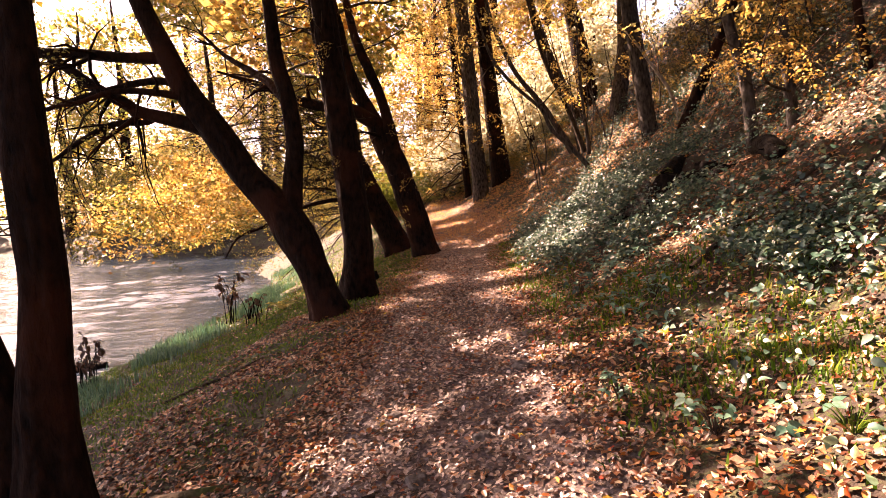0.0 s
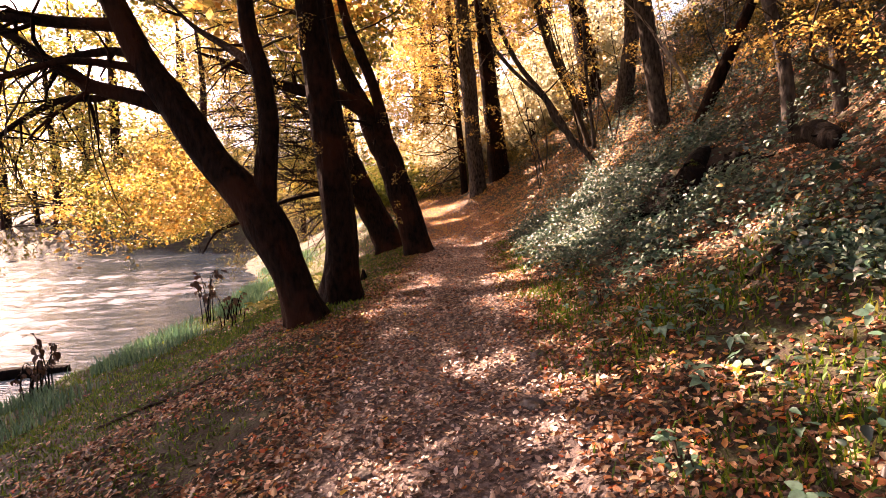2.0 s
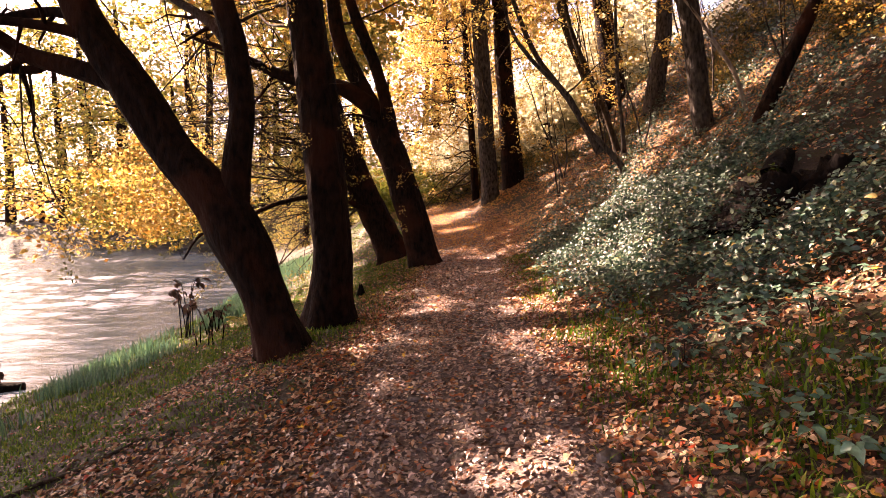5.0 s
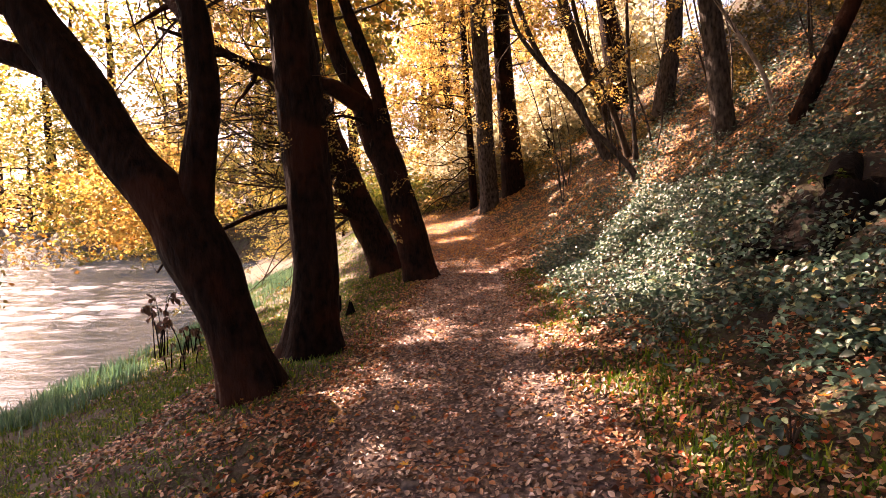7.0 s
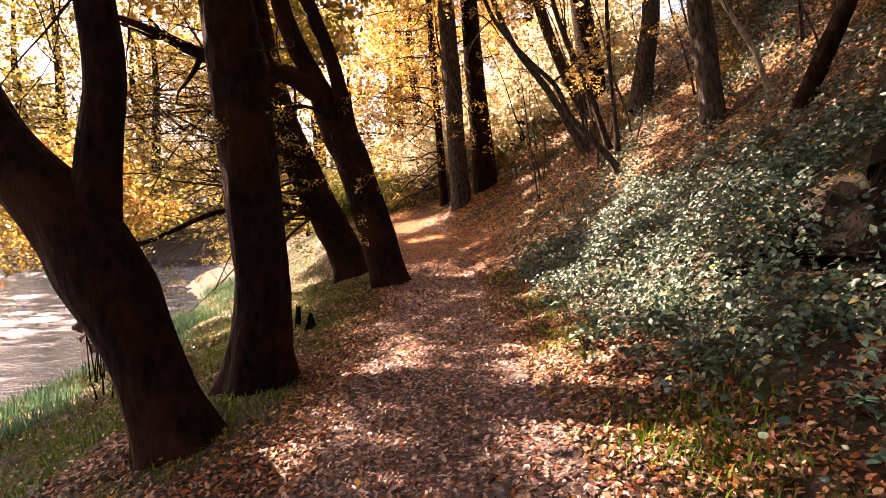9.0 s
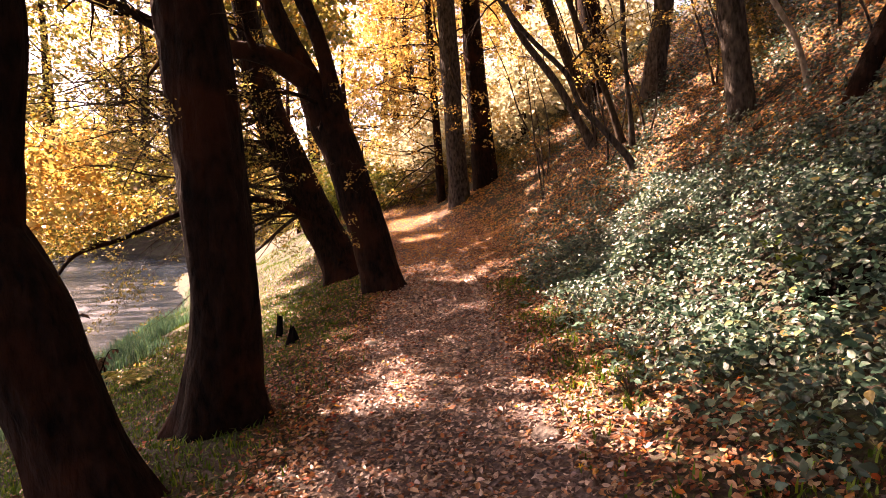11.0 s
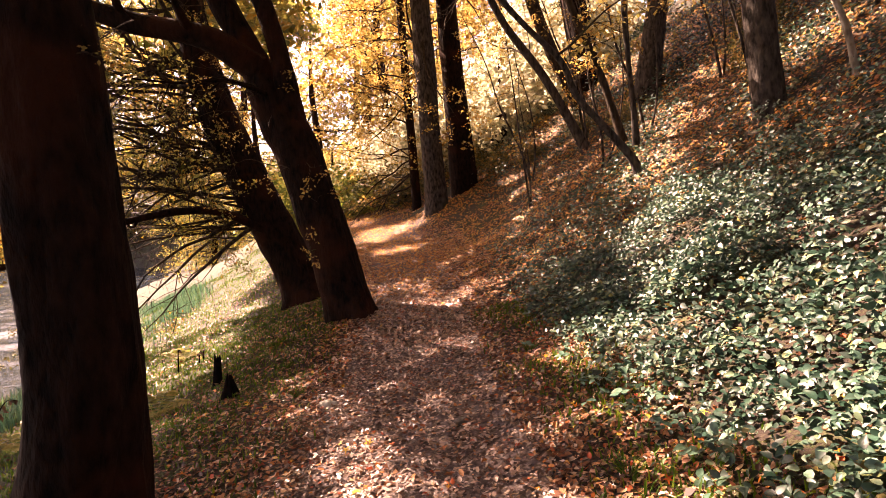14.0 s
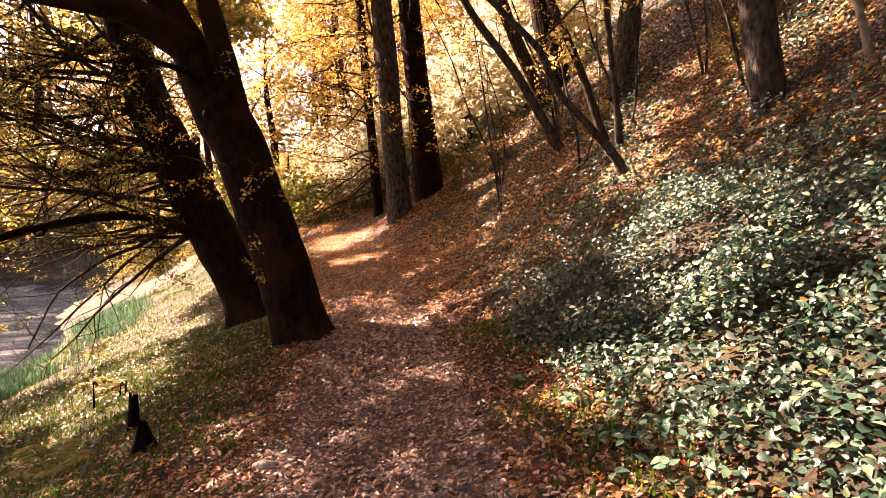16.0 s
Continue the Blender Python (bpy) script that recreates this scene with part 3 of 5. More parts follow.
T2_LIMBS = [
    [(-3.62, 9.1, 2.95, 0.13), (-4.09, 9.1, 3.15, 0.12), (-4.78, 9.1, 3.36, 0.105), (-5.05, 9.1, 3.54, 0.095), (-5.39, 9.1, 3.76, 0.085), (-5.81, 9.1, 4.07, 0.075), (-6.18, 9.1, 4.37, 0.065), (-6.9, 9.1, 4.8, 0.03)],
    [(-4.6, 9.15, 3.30, 0.055), (-4.75, 9.15, 3.22, 0.05), (-5.33, 9.2, 3.23, 0.045), (-5.95, 9.2, 2.97, 0.04), (-6.4, 9.2, 2.71, 0.03), (-7.0, 9.2, 2.5, 0.015)],
    [(-3.95, 9.1, 3.6, 0.08), (-4.47, 9.2, 3.87, 0.06), (-5.43, 9.3, 3.80, 0.055), (-6.27, 9.4, 3.65, 0.045), (-7.0, 9.5, 3.5, 0.02)],
]
T2_LIMBS += [
    [(-3.9, 9.0, 3.5, 0.07), (-4.4, 8.9, 3.62, 0.055), (-5.0, 8.8, 3.66, 0.045), (-5.6, 8.7, 3.5, 0.035), (-6.2, 8.6, 3.42, 0.015)],
    [(-4.25, 9.1, 4.2, 0.10), (-4.96, 9.05, 4.24, 0.085), (-5.6, 9.0, 4.33, 0.075), (-6.18, 9.0, 4.39, 0.07), (-7.0, 9.0, 4.5, 0.03)],
    [(-2.38, 9.1, 3.3, 0.08), (-2.75, 9.5, 3.75, 0.075), (-3.2, 10.0, 4.1, 0.06), (-3.9, 10.6, 4.6, 0.04), (-4.6, 11.2, 5.3, 0.02)],
]
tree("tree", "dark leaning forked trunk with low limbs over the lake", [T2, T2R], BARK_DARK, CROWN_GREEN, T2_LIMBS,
     fan(T2_LIMBS[0], 5, 3.2, 4.3, (-0.25, 0.0, -0.8), 0.25, 2.0, 0.018, 0.10, 5, 4) + fan(T2_LIMBS[1], 5, 2.7, 3.25, (0.1, 0.0, -0.8), 0.3, 1.7, 0.014, 0.10, 4, 44)
     + [((-3.9, 10.6, 4.6), (0.08, -0.12, -1.0), 2.4, 0.012, 0.0, 3), ((-3.45, 10.2, 4.25), (0.02, 0.0, -1.0), 2.1, 0.010, 0.0, 2), ((-3.2, 10.0, 4.1), (0.1, 0.05, -1.0), 1.7, 0.009, 0.0, 2)] + fan(T2, 6, 4.5, 8, (-0.6, 0.3, 0.2), 0.5, 3.0, 0.04, 0.06, 7, 5),
     keep=0.14, spray=0.55, extra=SHADE_CLUMPS["t2"], seed=5, sides=40)

K3 = 10.6
T3 = [(-1.80, K3, -0.25, 0.36), (-1.77, K3, 0.1, 0.33), (-1.70, K3, 0.85, 0.285), (-1.75, K3, 2.05, 0.275), (-1.82, K3, 3.2, 0.26), (-1.94, K3, 4.5, 0.245), (-2.02, K3, 5.7, 0.20), (-2.4, K3, 8.5, 0.15), (-3.6, 11.5, 12, 0.09), (-5.5, 13.5, 16, 0.03)]
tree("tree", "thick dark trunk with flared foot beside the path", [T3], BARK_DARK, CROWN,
     boughs=fan(T3, 10, 4.0, 9.5, (-0.3, 0.4, 0.3), 0.6, 3.0, 0.04, 0.05, 7, 6) + fan(T3, 9, 1.8, 5.0, (0.0, -0.7, 0.2), 0.6, 0.75, 0.006, 0.03, 2, 66), keep=0.4, spray=0.36, extra=SHADE_CLUMPS["t3"], seed=7, sides=40)

T5 = [(-0.55, 16.5, -0.3, 0.50), (-0.63, 16.5, 0.06, 0.42), (-0.88, 16.5, 1.18, 0.37), (-1.29, 16.5, 2.65, 0.36), (-1.58, 16.5, 3.35, 0.31), (-1.98, 16.5, 4.32, 0.22), (-2.32, 16.5, 5.07, 0.20), (-2.58, 16.5, 5.82, 0.18), (-2.75, 16.5, 7.2, 0.14), (-3.3, 16.6, 10, 0.08), (-3.6, 16.8, 13, 0.03)]
T5R = [(-1.33, 16.5, 2.9, 0.24), (-1.40, 16.45, 3.4, 0.22), (-1.45, 16.4, 4.03, 0.16), (-1.65, 16.4, 4.88, 0.145), (-1.92, 16.4, 5.63, 0.135), (-2.28, 16.4, 6.8, 0.12), (-2.6, 16.4, 9.5, 0.06), (-2.7, 16.4, 12, 0.02)]
T5_LIMBS = [[(-1.80, 16.4, 4.0, 0.21), (-2.53, 16.1, 4.40, 0.18), (-3.41, 16.0, 4.56, 0.16), (-4.17, 15.9, 4.83, 0.12), (-4.9, 15.8, 5.2, 0.08), (-6.0, 15.6, 5.6, 0.03)],
            [(-1.50, 16.4, 3.5, 0.05), (-2.1, 15.9, 3.7, 0.035), (-2.7, 15.5, 3.6, 0.02), (-3.2, 15.2, 3.6, 0.01)]]
tree("tree", "dark leaning forked trunk with a level limb", [T5, T5R], BARK_DARK, CROWN_RUST, T5_LIMBS,
     fan(T5, 10, 2.5, 5.0, (-0.4, -0.1, 0.1), 0.6, 1.3, 0.014, 0.05, 5, 8) + fan(T5, 9, 1.0, 4.5, (0.1, -0.6, 0.2), 0.6, 0.8, 0.008, 0.03, 3, 67) + fan(T5, 8, 6, 10, (-0.3, 0.2, 0.2), 0.7, 3.2, 0.04, 0.05, 7, 9), keep=0.12, spray=0.5, extra=SHADE_CLUMPS["t5"], seed=9, sides=40)

T4 = [(-1.60, 19.2, -0.35, 0.62), (-1.65, 19.2, -0.06, 0.52), (-1.86, 19.2, 0.53, 0.44), (-2.42, 19.2, 1.82, 0.42), (-3.07, 19.2, 3.34, 0.38), (-3.47, 19.2, 4.80, 0.34), (-3.67, 19.2, 6.23, 0.28), (-3.85, 19.2, 7.7, 0.22), (-4.2, 19.3, 10.5, 0.14), (-5.0, 19.8, 14, 0.08), (-6.0, 20.4, 17, 0.03)]
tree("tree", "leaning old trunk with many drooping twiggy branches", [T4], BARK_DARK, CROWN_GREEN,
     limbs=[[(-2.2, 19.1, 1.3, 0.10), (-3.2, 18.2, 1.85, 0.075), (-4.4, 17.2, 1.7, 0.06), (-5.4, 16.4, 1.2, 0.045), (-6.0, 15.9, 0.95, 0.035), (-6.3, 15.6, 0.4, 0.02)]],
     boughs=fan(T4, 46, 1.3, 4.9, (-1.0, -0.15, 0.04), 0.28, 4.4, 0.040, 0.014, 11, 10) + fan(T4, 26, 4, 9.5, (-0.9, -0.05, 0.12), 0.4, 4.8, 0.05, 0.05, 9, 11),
     keep=0.30, spray=0.65, extra=SHADE_CLUMPS["t4"], seed=14, sides=40, twigs=(5, 0.8, -0.03))

FA = [(1.80, 25.0, 0.7, 0.45), (1.76, 25.0, 1.55, 0.37), (1.68, 25.0, 3.4, 0.33), (1.54, 25.0, 6.66, 0.31), (1.38, 25.0, 10.3, 0.29), (1.25, 25.0, 13.8, 0.26), (1.2, 25.0, 19, 0.08)]
tree("tree", "straight furrowed trunk at the bend of the path", [FA], BARK_GREY, CROWN_RUST, boughs=fan(FA, 14, 5, 13, (-0.4, 0.6, 0.0), 0.6, 3.6, 0.05, 0.05, 8, 12), keep=0.35, spray=1.1, seed=13)
FB = [(2.75, 25.5, 1.3, 0.48), (2.72, 25.5, 2.86, 0.42), (2.54, 25.5, 5.43, 0.38), (2.39, 25.5, 7.95, 0.33), (2.29, 25.5, 10.43, 0.30), (2.3, 25.5, 14, 0.22), (2.3, 25.5, 18, 0.07)]
tree("tree", "straight dark trunk among saplings", [FB], BARK_DARK, CROWN, boughs=fan(FB, 12, 3, 12, (0.3, 0.6, 0.0), 0.6, 2.8, 0.04, 0.05, 8, 14), keep=0.3, spray=1.1, seed=15)
FC = [(1.3, 27.5, 1.0, 0.19), (1.22, 27.5, 3.5, 0.16), (1.1, 27.5, 5.9, 0.15), (1.0, 27.5, 8.6, 0.135), (0.9, 27.5, 11.2, 0.11), (0.9, 27.5, 16, 0.04)]
tree("tree", "slim dark trunk with bare side branches", [FC], BARK_DARK, CROWN_RUST, boughs=fan(FC, 26, 2.5, 10, (-0.9, -0.2, -0.05), 0.5, 3.2, 0.035, 0.04, 8, 16), keep=0.25, spray=1.0, seed=17)
RC = [(5.74, 15.0, 2.5, 0.25), (5.66, 15.0, 3.15, 0.225), (5.52, 15.0, 4.3, 0.21), (5.36, 15.0, 5.4, 0.20), (5.22, 15.0, 6.7, 0.19), (5.1, 15.0, 10, 0.17), (5.0, 15.0, 16, 0.06)]
tree("tree", "grey trunk standing on the ivy slope", [RC], BARK_GREY, CROWN, boughs=fan(RC, 10, 6.5, 13, (-0.3, 0.2, 0.2), 0.7, 3.2, 0.05, 0.04, 8, 18), keep=0.5, extra=SHADE_CLUMPS["rc"], seed=19, flare=0.25)
RB = [(6.7, 20.6, 4.2, 0.32), (6.72, 20.6, 5.0, 0.28), (6.87, 20.6, 5.98, 0.25), (7.01, 20.6, 7.24, 0.24), (7.0, 20.6, 10.5, 0.24), (7.0, 20.6, 16, 0.06)]
tree("tree", "grey trunk high on the slope", [RB], BARK_GREY, CROWN, boughs=fan(RB, 8, 8, 14, (0, 0, 0.2), 0.8, 3.2, 0.05, 0.04, 8, 20), keep=0.5, seed=21, flare=0.25)
R1 = [(4.80, 8.5, 1.5, 0.12), (4.78, 8.5, 1.83, 0.105), (4.75, 8.5, 2.52, 0.09), (4.67, 8.5, 3.20, 0.085), (4.49, 8.5, 3.79, 0.08), (4.38, 8.5, 4.37, 0.08), (4.1, 8.6, 6.2, 0.055), (4.0, 8.8, 9, 0.02)]
tree("tree", "slender young tree with pale mossy bark", [R1], BARK_GREY, CROWN, boughs=fan(R1, 4, 3.9, 5.2, (-0.4, -0.5, 0.05), 0.4, 1.5, 0.015, 0.02, 4, 22), keep=0.15, gaps=False, extra=SHADE_CLUMPS["r1"], seed=23, flare=0.2, sides=12)
R2 = [(5.16, 8.0, 1.5, 0.10), (5.14, 8.0, 1.97, 0.09), (5.07, 8.0, 2.5, 0.08), (5.0, 8.0, 3.2, 0.075), (4.96, 8.0, 3.9, 0.065), (4.86, 8.0, 5.6, 0.045), (4.8, 8.1, 7.5, 0.015)]
tree("tree", "thin pale sapling with golden leaves", [R2], BARK_GREY, CROWN_RUST,
     boughs=[((5.0, 7.95, 2.8), (-0.62, -0.5, 0.10), 2.4, 0.022, 0.005, 9), ((5.0, 7.95, 3.0), (-0.35, -0.7, 0.10), 2.0, 0.018, 0.005, 8), ((4.98, 7.95, 3.3), (-0.7, -0.3, 0.12), 1.8, 0.016, 0.005, 7)]
     + fan(R2, 4, 3.4, 4.6, (-0.3, -0.6, 0.05), 0.4, 1.3, 0.01, 0.03, 4, 24), keep=0.5, gaps=False, seed=25, flare=0.2, sides=10, spray=0.5)
R3 = [(5.47, 7.0, 2.0, 0.07), (5.44, 7.0, 2.42, 0.06), (5.37, 7.0, 2.95, 0.055), (5.26, 7.0, 3.57, 0.05), (5.1, 7.0, 5, 0.03), (5.0, 7, 7, 0.012)]
tree("tree", "thin dark sapling on the slope", [R3], BARK_DARK, CROWN, boughs=fan(R3, 5, 3.0, 5.0, (-0.5, 0.0, 0.1), 0.5, 1.3, 0.012, 0.03, 4, 26), keep=0.4, seed=27, flare=0.2, sides=10)
RD = [(5.2, 12.2, 2.3, 0.17), (5.42, 12.2, 2.95, 0.13), (5.70, 12.2, 3.6, 0.12), (5.98, 12.2, 4.2, 0.115), (6.6, 12.2, 5.8, 0.10), (7.1, 12.3, 9, 0.07)]
tree("tree", "dark trunk leaning up the shaded slope", [RD], BARK_DARK, CROWN, boughs=fan(RD, 6, 5, 8.5, (0.2, 0.1, 0.4), 0.6, 1.8, 0.03, 0.02, 5, 27), keep=0.3, seed=26, flare=0.25, sides=16)
S1 = [(4.4, 16.5, 2.2, 0.085), (4.27, 16.5, 2.46, 0.075), (3.81, 16.5, 2.98, 0.062), (3.34, 16.5, 3.49, 0.058), (3.07, 16.5, 4.08, 0.052), (2.52, 16.5, 4.62, 0.048), (2.07, 16.5, 5.11, 0.05), (1.65, 16.5, 5.79, 0.04), (1.3, 16.5, 7.2, 0.02)]
tree("tree", "crooked bare stem bowed towards the path", [S1], BARK_GREY, CROWN, boughs=fan(S1, 5, 4, 6.5, (-0.3, 0.1, 0.5), 0.4, 1.6, 0.02, 0.0, 4, 28), keep=0.15, seed=29, flare=0.2, sides=10)
S2 = [(4.5, 17.3, 2.8, 0.09), (4.37, 17.3, 3.19, 0.075), (4.12, 17.3, 3.94, 0.068), (3.82, 17.3, 4.64, 0.064), (3.53, 17.3, 5.32, 0.07), (3.20, 17.3, 6.37, 0.05), (2.8, 17.3, 8.5, 0.02)]
tree("tree", "slim leaning brown stem", [S2], BARK_TWIG, CROWN, boughs=fan(S2, 5, 4.5, 8, (-0.3, 0.1, 0.5), 0.4, 1.6, 0.02, 0.0, 4, 30), keep=0.2, seed=31, flare=0.2, sides=10)
S3 = [(4.5, 16.8, 2.7, 0.065), (4.47, 16.8, 3.25, 0.05), (4.39, 16.8, 4.10, 0.045), (4.33, 16.8, 4.95, 0.05), (4.3, 16.8, 6.2, 0.035), (4.3, 16.8, 8, 0.012)]
tree("tree", "thin straight sapling stem", [S3], BARK_GREY, CROWN, boughs=fan(S3, 4, 4.5, 7, (-0.3, 0.1, 0.5), 0.4, 1.2, 0.012, 0.0, 4, 32), keep=0.3, seed=33, flare=0.2, sides=8)
S4 = [(4.8, 20, 3.0, 0.13), (4.45, 20, 3.63, 0.11), (3.82, 20, 4.68, 0.095), (2.90, 20, 5.92, 0.085), (2.36, 20, 7.14, 0.075), (1.99, 20, 8.51, 0.07), (1.8, 20, 11, 0.02)]
tree("tree", "leaning bare stem in the thicket", [S4], BARK_GREY, CROWN, boughs=fan(S4, 6, 5, 10, (-0.2, 0.1, 0.6), 0.4, 2.0, 0.025, 0.0, 5, 34), keep=0.2, seed=35, flare=0.2, sides=10)
S5 = [(7.0, 24, 2.8, 0.23), (6.85, 24, 3.09, 0.21), (5.97, 24, 4.95, 0.19), (4.99, 24, 7.15, 0.18), (4.48, 24, 8.82, 0.17), (4.10, 24, 10.46, 0.13), (3.7, 24, 14, 0.04)]
tree("tree", "leaning brown stem on the upper slope", [S5], BARK_TWIG, CROWN, boughs=fan(S5, 6, 6, 12, (-0.2, 0.1, 0.6), 0.4, 2.4, 0.03, 0.0, 5, 36), keep=0.2, seed=37, flare=0.2, sides=12)
S6 = [(6.75, 25, 5.2, 0.5), (6.67, 25, 6.79, 0.42), (6.38, 25, 8.52, 0.36), (6.10, 25, 10.46, 0.30), (6.1, 25, 14, 0.22), (6.1, 25, 18, 0.06)]
tree("tree", "dark crooked trunk against the light", [S6], BARK_DARK, CROWN, boughs=fan(S6, 8, 8, 15, (0, 0.1, 0.4), 0.7, 3.0, 0.05, 0.0, 6, 38), keep=0.3, seed=39, flare=0.2, sides=12)
TW = [(6.0, 13.8, 2.9, 0.05), (5.95, 13.8, 3.2, 0.045), (5.74, 13.8, 3.91, 0.04), (5.28, 13.8, 4.62, 0.035), (4.89, 13.8, 5.19, 0.025), (4.4, 13.8, 5.7, 0.012)]
tree("sapling", "pale dead sapling leaning over the slope", [TW], BARK_PALE, CROWN, boughs=fan(TW, 5, 4, 5.5, (-0.3, 0, 0.5), 0.4, 0.9, 0.01, 0.0, 2, 40), keep=0.0, seed=41, flare=0.1, sides=8)

# thin bare stems of the undergrowth on the slope, built once and repeated
THIN = [[(0, 0, -0.5, 0.034), (0, 0, 0, 0.03), (-0.12, 0.05, 0.9, 0.026), (-0.42, 0.05, 2.0, 0.021), (-0.60, 0.1, 3.2, 0.015), (-1.0, 0.1, 4.6, 0.006)],
        [(0.05, 0, -0.4, 0.026), (0.06, 0, 0.0, 0.024), (0.25, 0.1, 0.8, 0.02), (0.3, 0.2, 1.9, 0.015), (0.15, 0.3, 3.0, 0.01), (0.2, 0.3, 3.9, 0.005)]]
thin = tree("sapling", "thin bare brown sapling stems on the slope", THIN, BARK_GREY, CROWN_RUST, boughs=fan(THIN[0], 6, 1.0, 4.0, (-0.3, 0, 0.5), 0.5, 0.9, 0.009, 0.0, 3, 61) + fan(THIN[1], 4, 0.8, 3.4, (0.3, 0, 0.5), 0.5, 0.8, 0.008, 0.0, 3, 62),
            keep=0.12, seed=63, flare=0.1, sides=8, spray=0.6, group="saplings of the undergrowth", gaps=False)
for k, (x, y, s) in enumerate([(6.3, 16.2, 1.0), (7.4, 15.0, 0.9), (5.6, 18.6, 1.1), (6.6, 9.8, 0.7), (7.3, 11.2, 0.8), (4.9, 19.2, 1.0), (5.3, 21.2, 1.2), (4.1, 22.3, 1.1), (8.1, 13.2, 0.9), (3.6, 20.6, 0.9), (6.0, 22.8, 1.2), (6.9, 18.0, 1.0), (7.8, 9.4, 0.8), (6.2, 12.9, 0.6)]):
    m = Matrix.Translation((x, y, float(height(x, y)))) @ Matrix.Rotation(0.9 * math.sin(k * 2.3), 4, "Z") @ Matrix.Rotation(0.14 * math.sin(k * 1.7) - 0.06, 4, "Y") @ Matrix.Scale(s, 4)
    if k:
        copy_thing(thin, m)
    else:
        thin_first = m
thin.matrix_basis = thin_first


# ---- woods in the distance, and unseen ones behind: a few trees built once and repeated ----
def far_tree(label, tall, wide, leaf, clumps, seed, low=0.12, sprays=None, stem=1.0):
    g = np.random.default_rng(seed)
    ob = tagged(new("woodland_tree"), label, "tree", "woods round the lake")
    s = Soup()
    line = spline([(0, 0, -1.5 * stem, 0.34 * stem), (0.05, 0, 0, 0.3 * stem), (0.2, 0.1, tall * 0.3, 0.24 * stem), (-0.1, 0.2, tall * 0.6, 0.16 * stem), (0.1, 0.1, tall * 0.95, 0.04 * stem)], 6)
    tube(s, line, 10, 0.15, 0.4, seed)
    part("trunk", s.mesh("trunk", BARK_DARK, True), ob)
    places, ways = [], []
    for _ in range(20):
        s = Soup()
        k = g.integers(4, len(line) - 2)
        a = g.uniform(0, 2 * np.pi)
        rel = line[k, 2] / tall
        ln = wide * (1.15 - 0.75 * rel) * g.uniform(0.6, 1.1)
        b = branch_line(line[k, :3], (math.cos(a), math.sin(a), g.uniform(-0.1, 0.5)), ln, 0.07 * stem * (1.2 - rel), 0.05, 0.15, 8, g)
        tube(s, b, 5)
        part("branch", s.mesh("branch", BARK_TWIG, True), ob)
        for m in range(2, 8):
            for _ in range(clumps + (m > 4)):
                places.append(b[m, :3] + g.normal(0, 0.55, 3) * (1, 1, 0.8))
                ways.append(b[m, :3] - b[m - 1, :3] + g.normal(0, 0.4, 3) * np.linalg.norm(b[m, :3] - b[m - 1, :3]))
    places, ways = np.array(places), np.array(ways)
    m = places[:, 2] > tall * low
    s = Soup()
    put_sprays(s, sprays or FAR_SPRAYS, places[m], facing(ways[m], g), g.uniform(0.6, 1.1, m.sum()))
    part("crown", s.mesh("crown", leaf), ob)
    return ob


KINDS = [far_tree("tall tree with sunlit yellow autumn crown", 13, 4.2, CROWN, 2, 51), far_tree("broad tree with olive and yellow foliage", 11, 4.8, CROWN_GREEN, 2, 52),
         far_tree("tree with rusty golden autumn crown", 12, 4.4, CROWN_RUST, 2, 53), far_tree("low drooping tree with olive and yellow leaves", 7, 4.4, CROWN_GREEN, 3, 54, -0.1, FINE),
         far_tree("tall slope tree with a high yellow crown", 17, 4.2, CROWN, 2, 55, 0.5)]
SHORE_WOODS = [(-8, 46, 0, 1), (-24, 60, 0, 1.8), (-18, 63, 2, 1.7), (-30, 69, 0, 1.9), (-12, 61, 0, 1.6), (-36, 76, 1, 1.9), (-10, 41, 3, 0.8), (-13, 52, 3, 1.3), (-18, 57, 3, 1.7),
               (-25, 61, 3, 1.9), (-32, 66, 3, 2), (-40, 72, 3, 2.1), (-48, 78, 3, 2.1), (-57, 84, 1, 1.4), (-66, 92, 0, 1.4), (-76, 98, 1, 1.4), (-88, 106, 2, 1.5), (-9, 62, 1, 1.2),
               (-22, 70, 2, 1.3), (-36, 82, 1, 1.4), (-55, 98, 0, 1.5), (-100, 112, 1, 1.5), (-105, 70, 0, 1.4)]
NORTH_WOODS = [(-2, 62, 0, 1.6), (4, 58, 2, 1.4), (0, 72, 0, 1.8), (7, 68, 2, 1.8), (13, 66, 0, 1.7), (-4, 44, 0, 1), (0.5, 42, 2, 0.8), (3.5, 50, 0, 1), (-1, 54, 1, 1),
               (3, 64, 0, 1.3), (12, 60, 2, 1.2), (18, 52, 1, 1)]
# Trees at negative y stand unseen behind, added for the light they reflect.
SLOPE_AND_REAR_WOODS = [(12, 19, 4, 1), (17, 15, 4, 1), (13, 9, 4, 1), (18, 5, 4, 1), (12, 1, 4, 1), (20, 22, 4, 1), (8.5, 4.5, 4, 0.8), (9, 11.5, 4, 0.8), (15, 11, 4, 1),
               (9, 0, 4, 0.9), (5.5, -3, 4, 0.9), (1.5, -6, 4, 1), (14, -10, 4, 1), (10, -6, 4, 1), (3, -12, 0, 1), (-5, -10, 2, 1), (16, -4, 4, 1), (9, -18, 1, 1.1),
               (-4, -20, 0, 1.1), (-118, 20, 2, 1.5)]
WOODS = SHORE_WOODS + NORTH_WOODS + SLOPE_AND_REAR_WOODS
SHRUB_LEAF = leaf_material("pale shrub leaves", [(0.0, (0.34, 0.35, 0.22)), (0.6, (0.60, 0.58, 0.42)), (1.0, (0.72, 0.64, 0.42))], 0.3, 0.6)
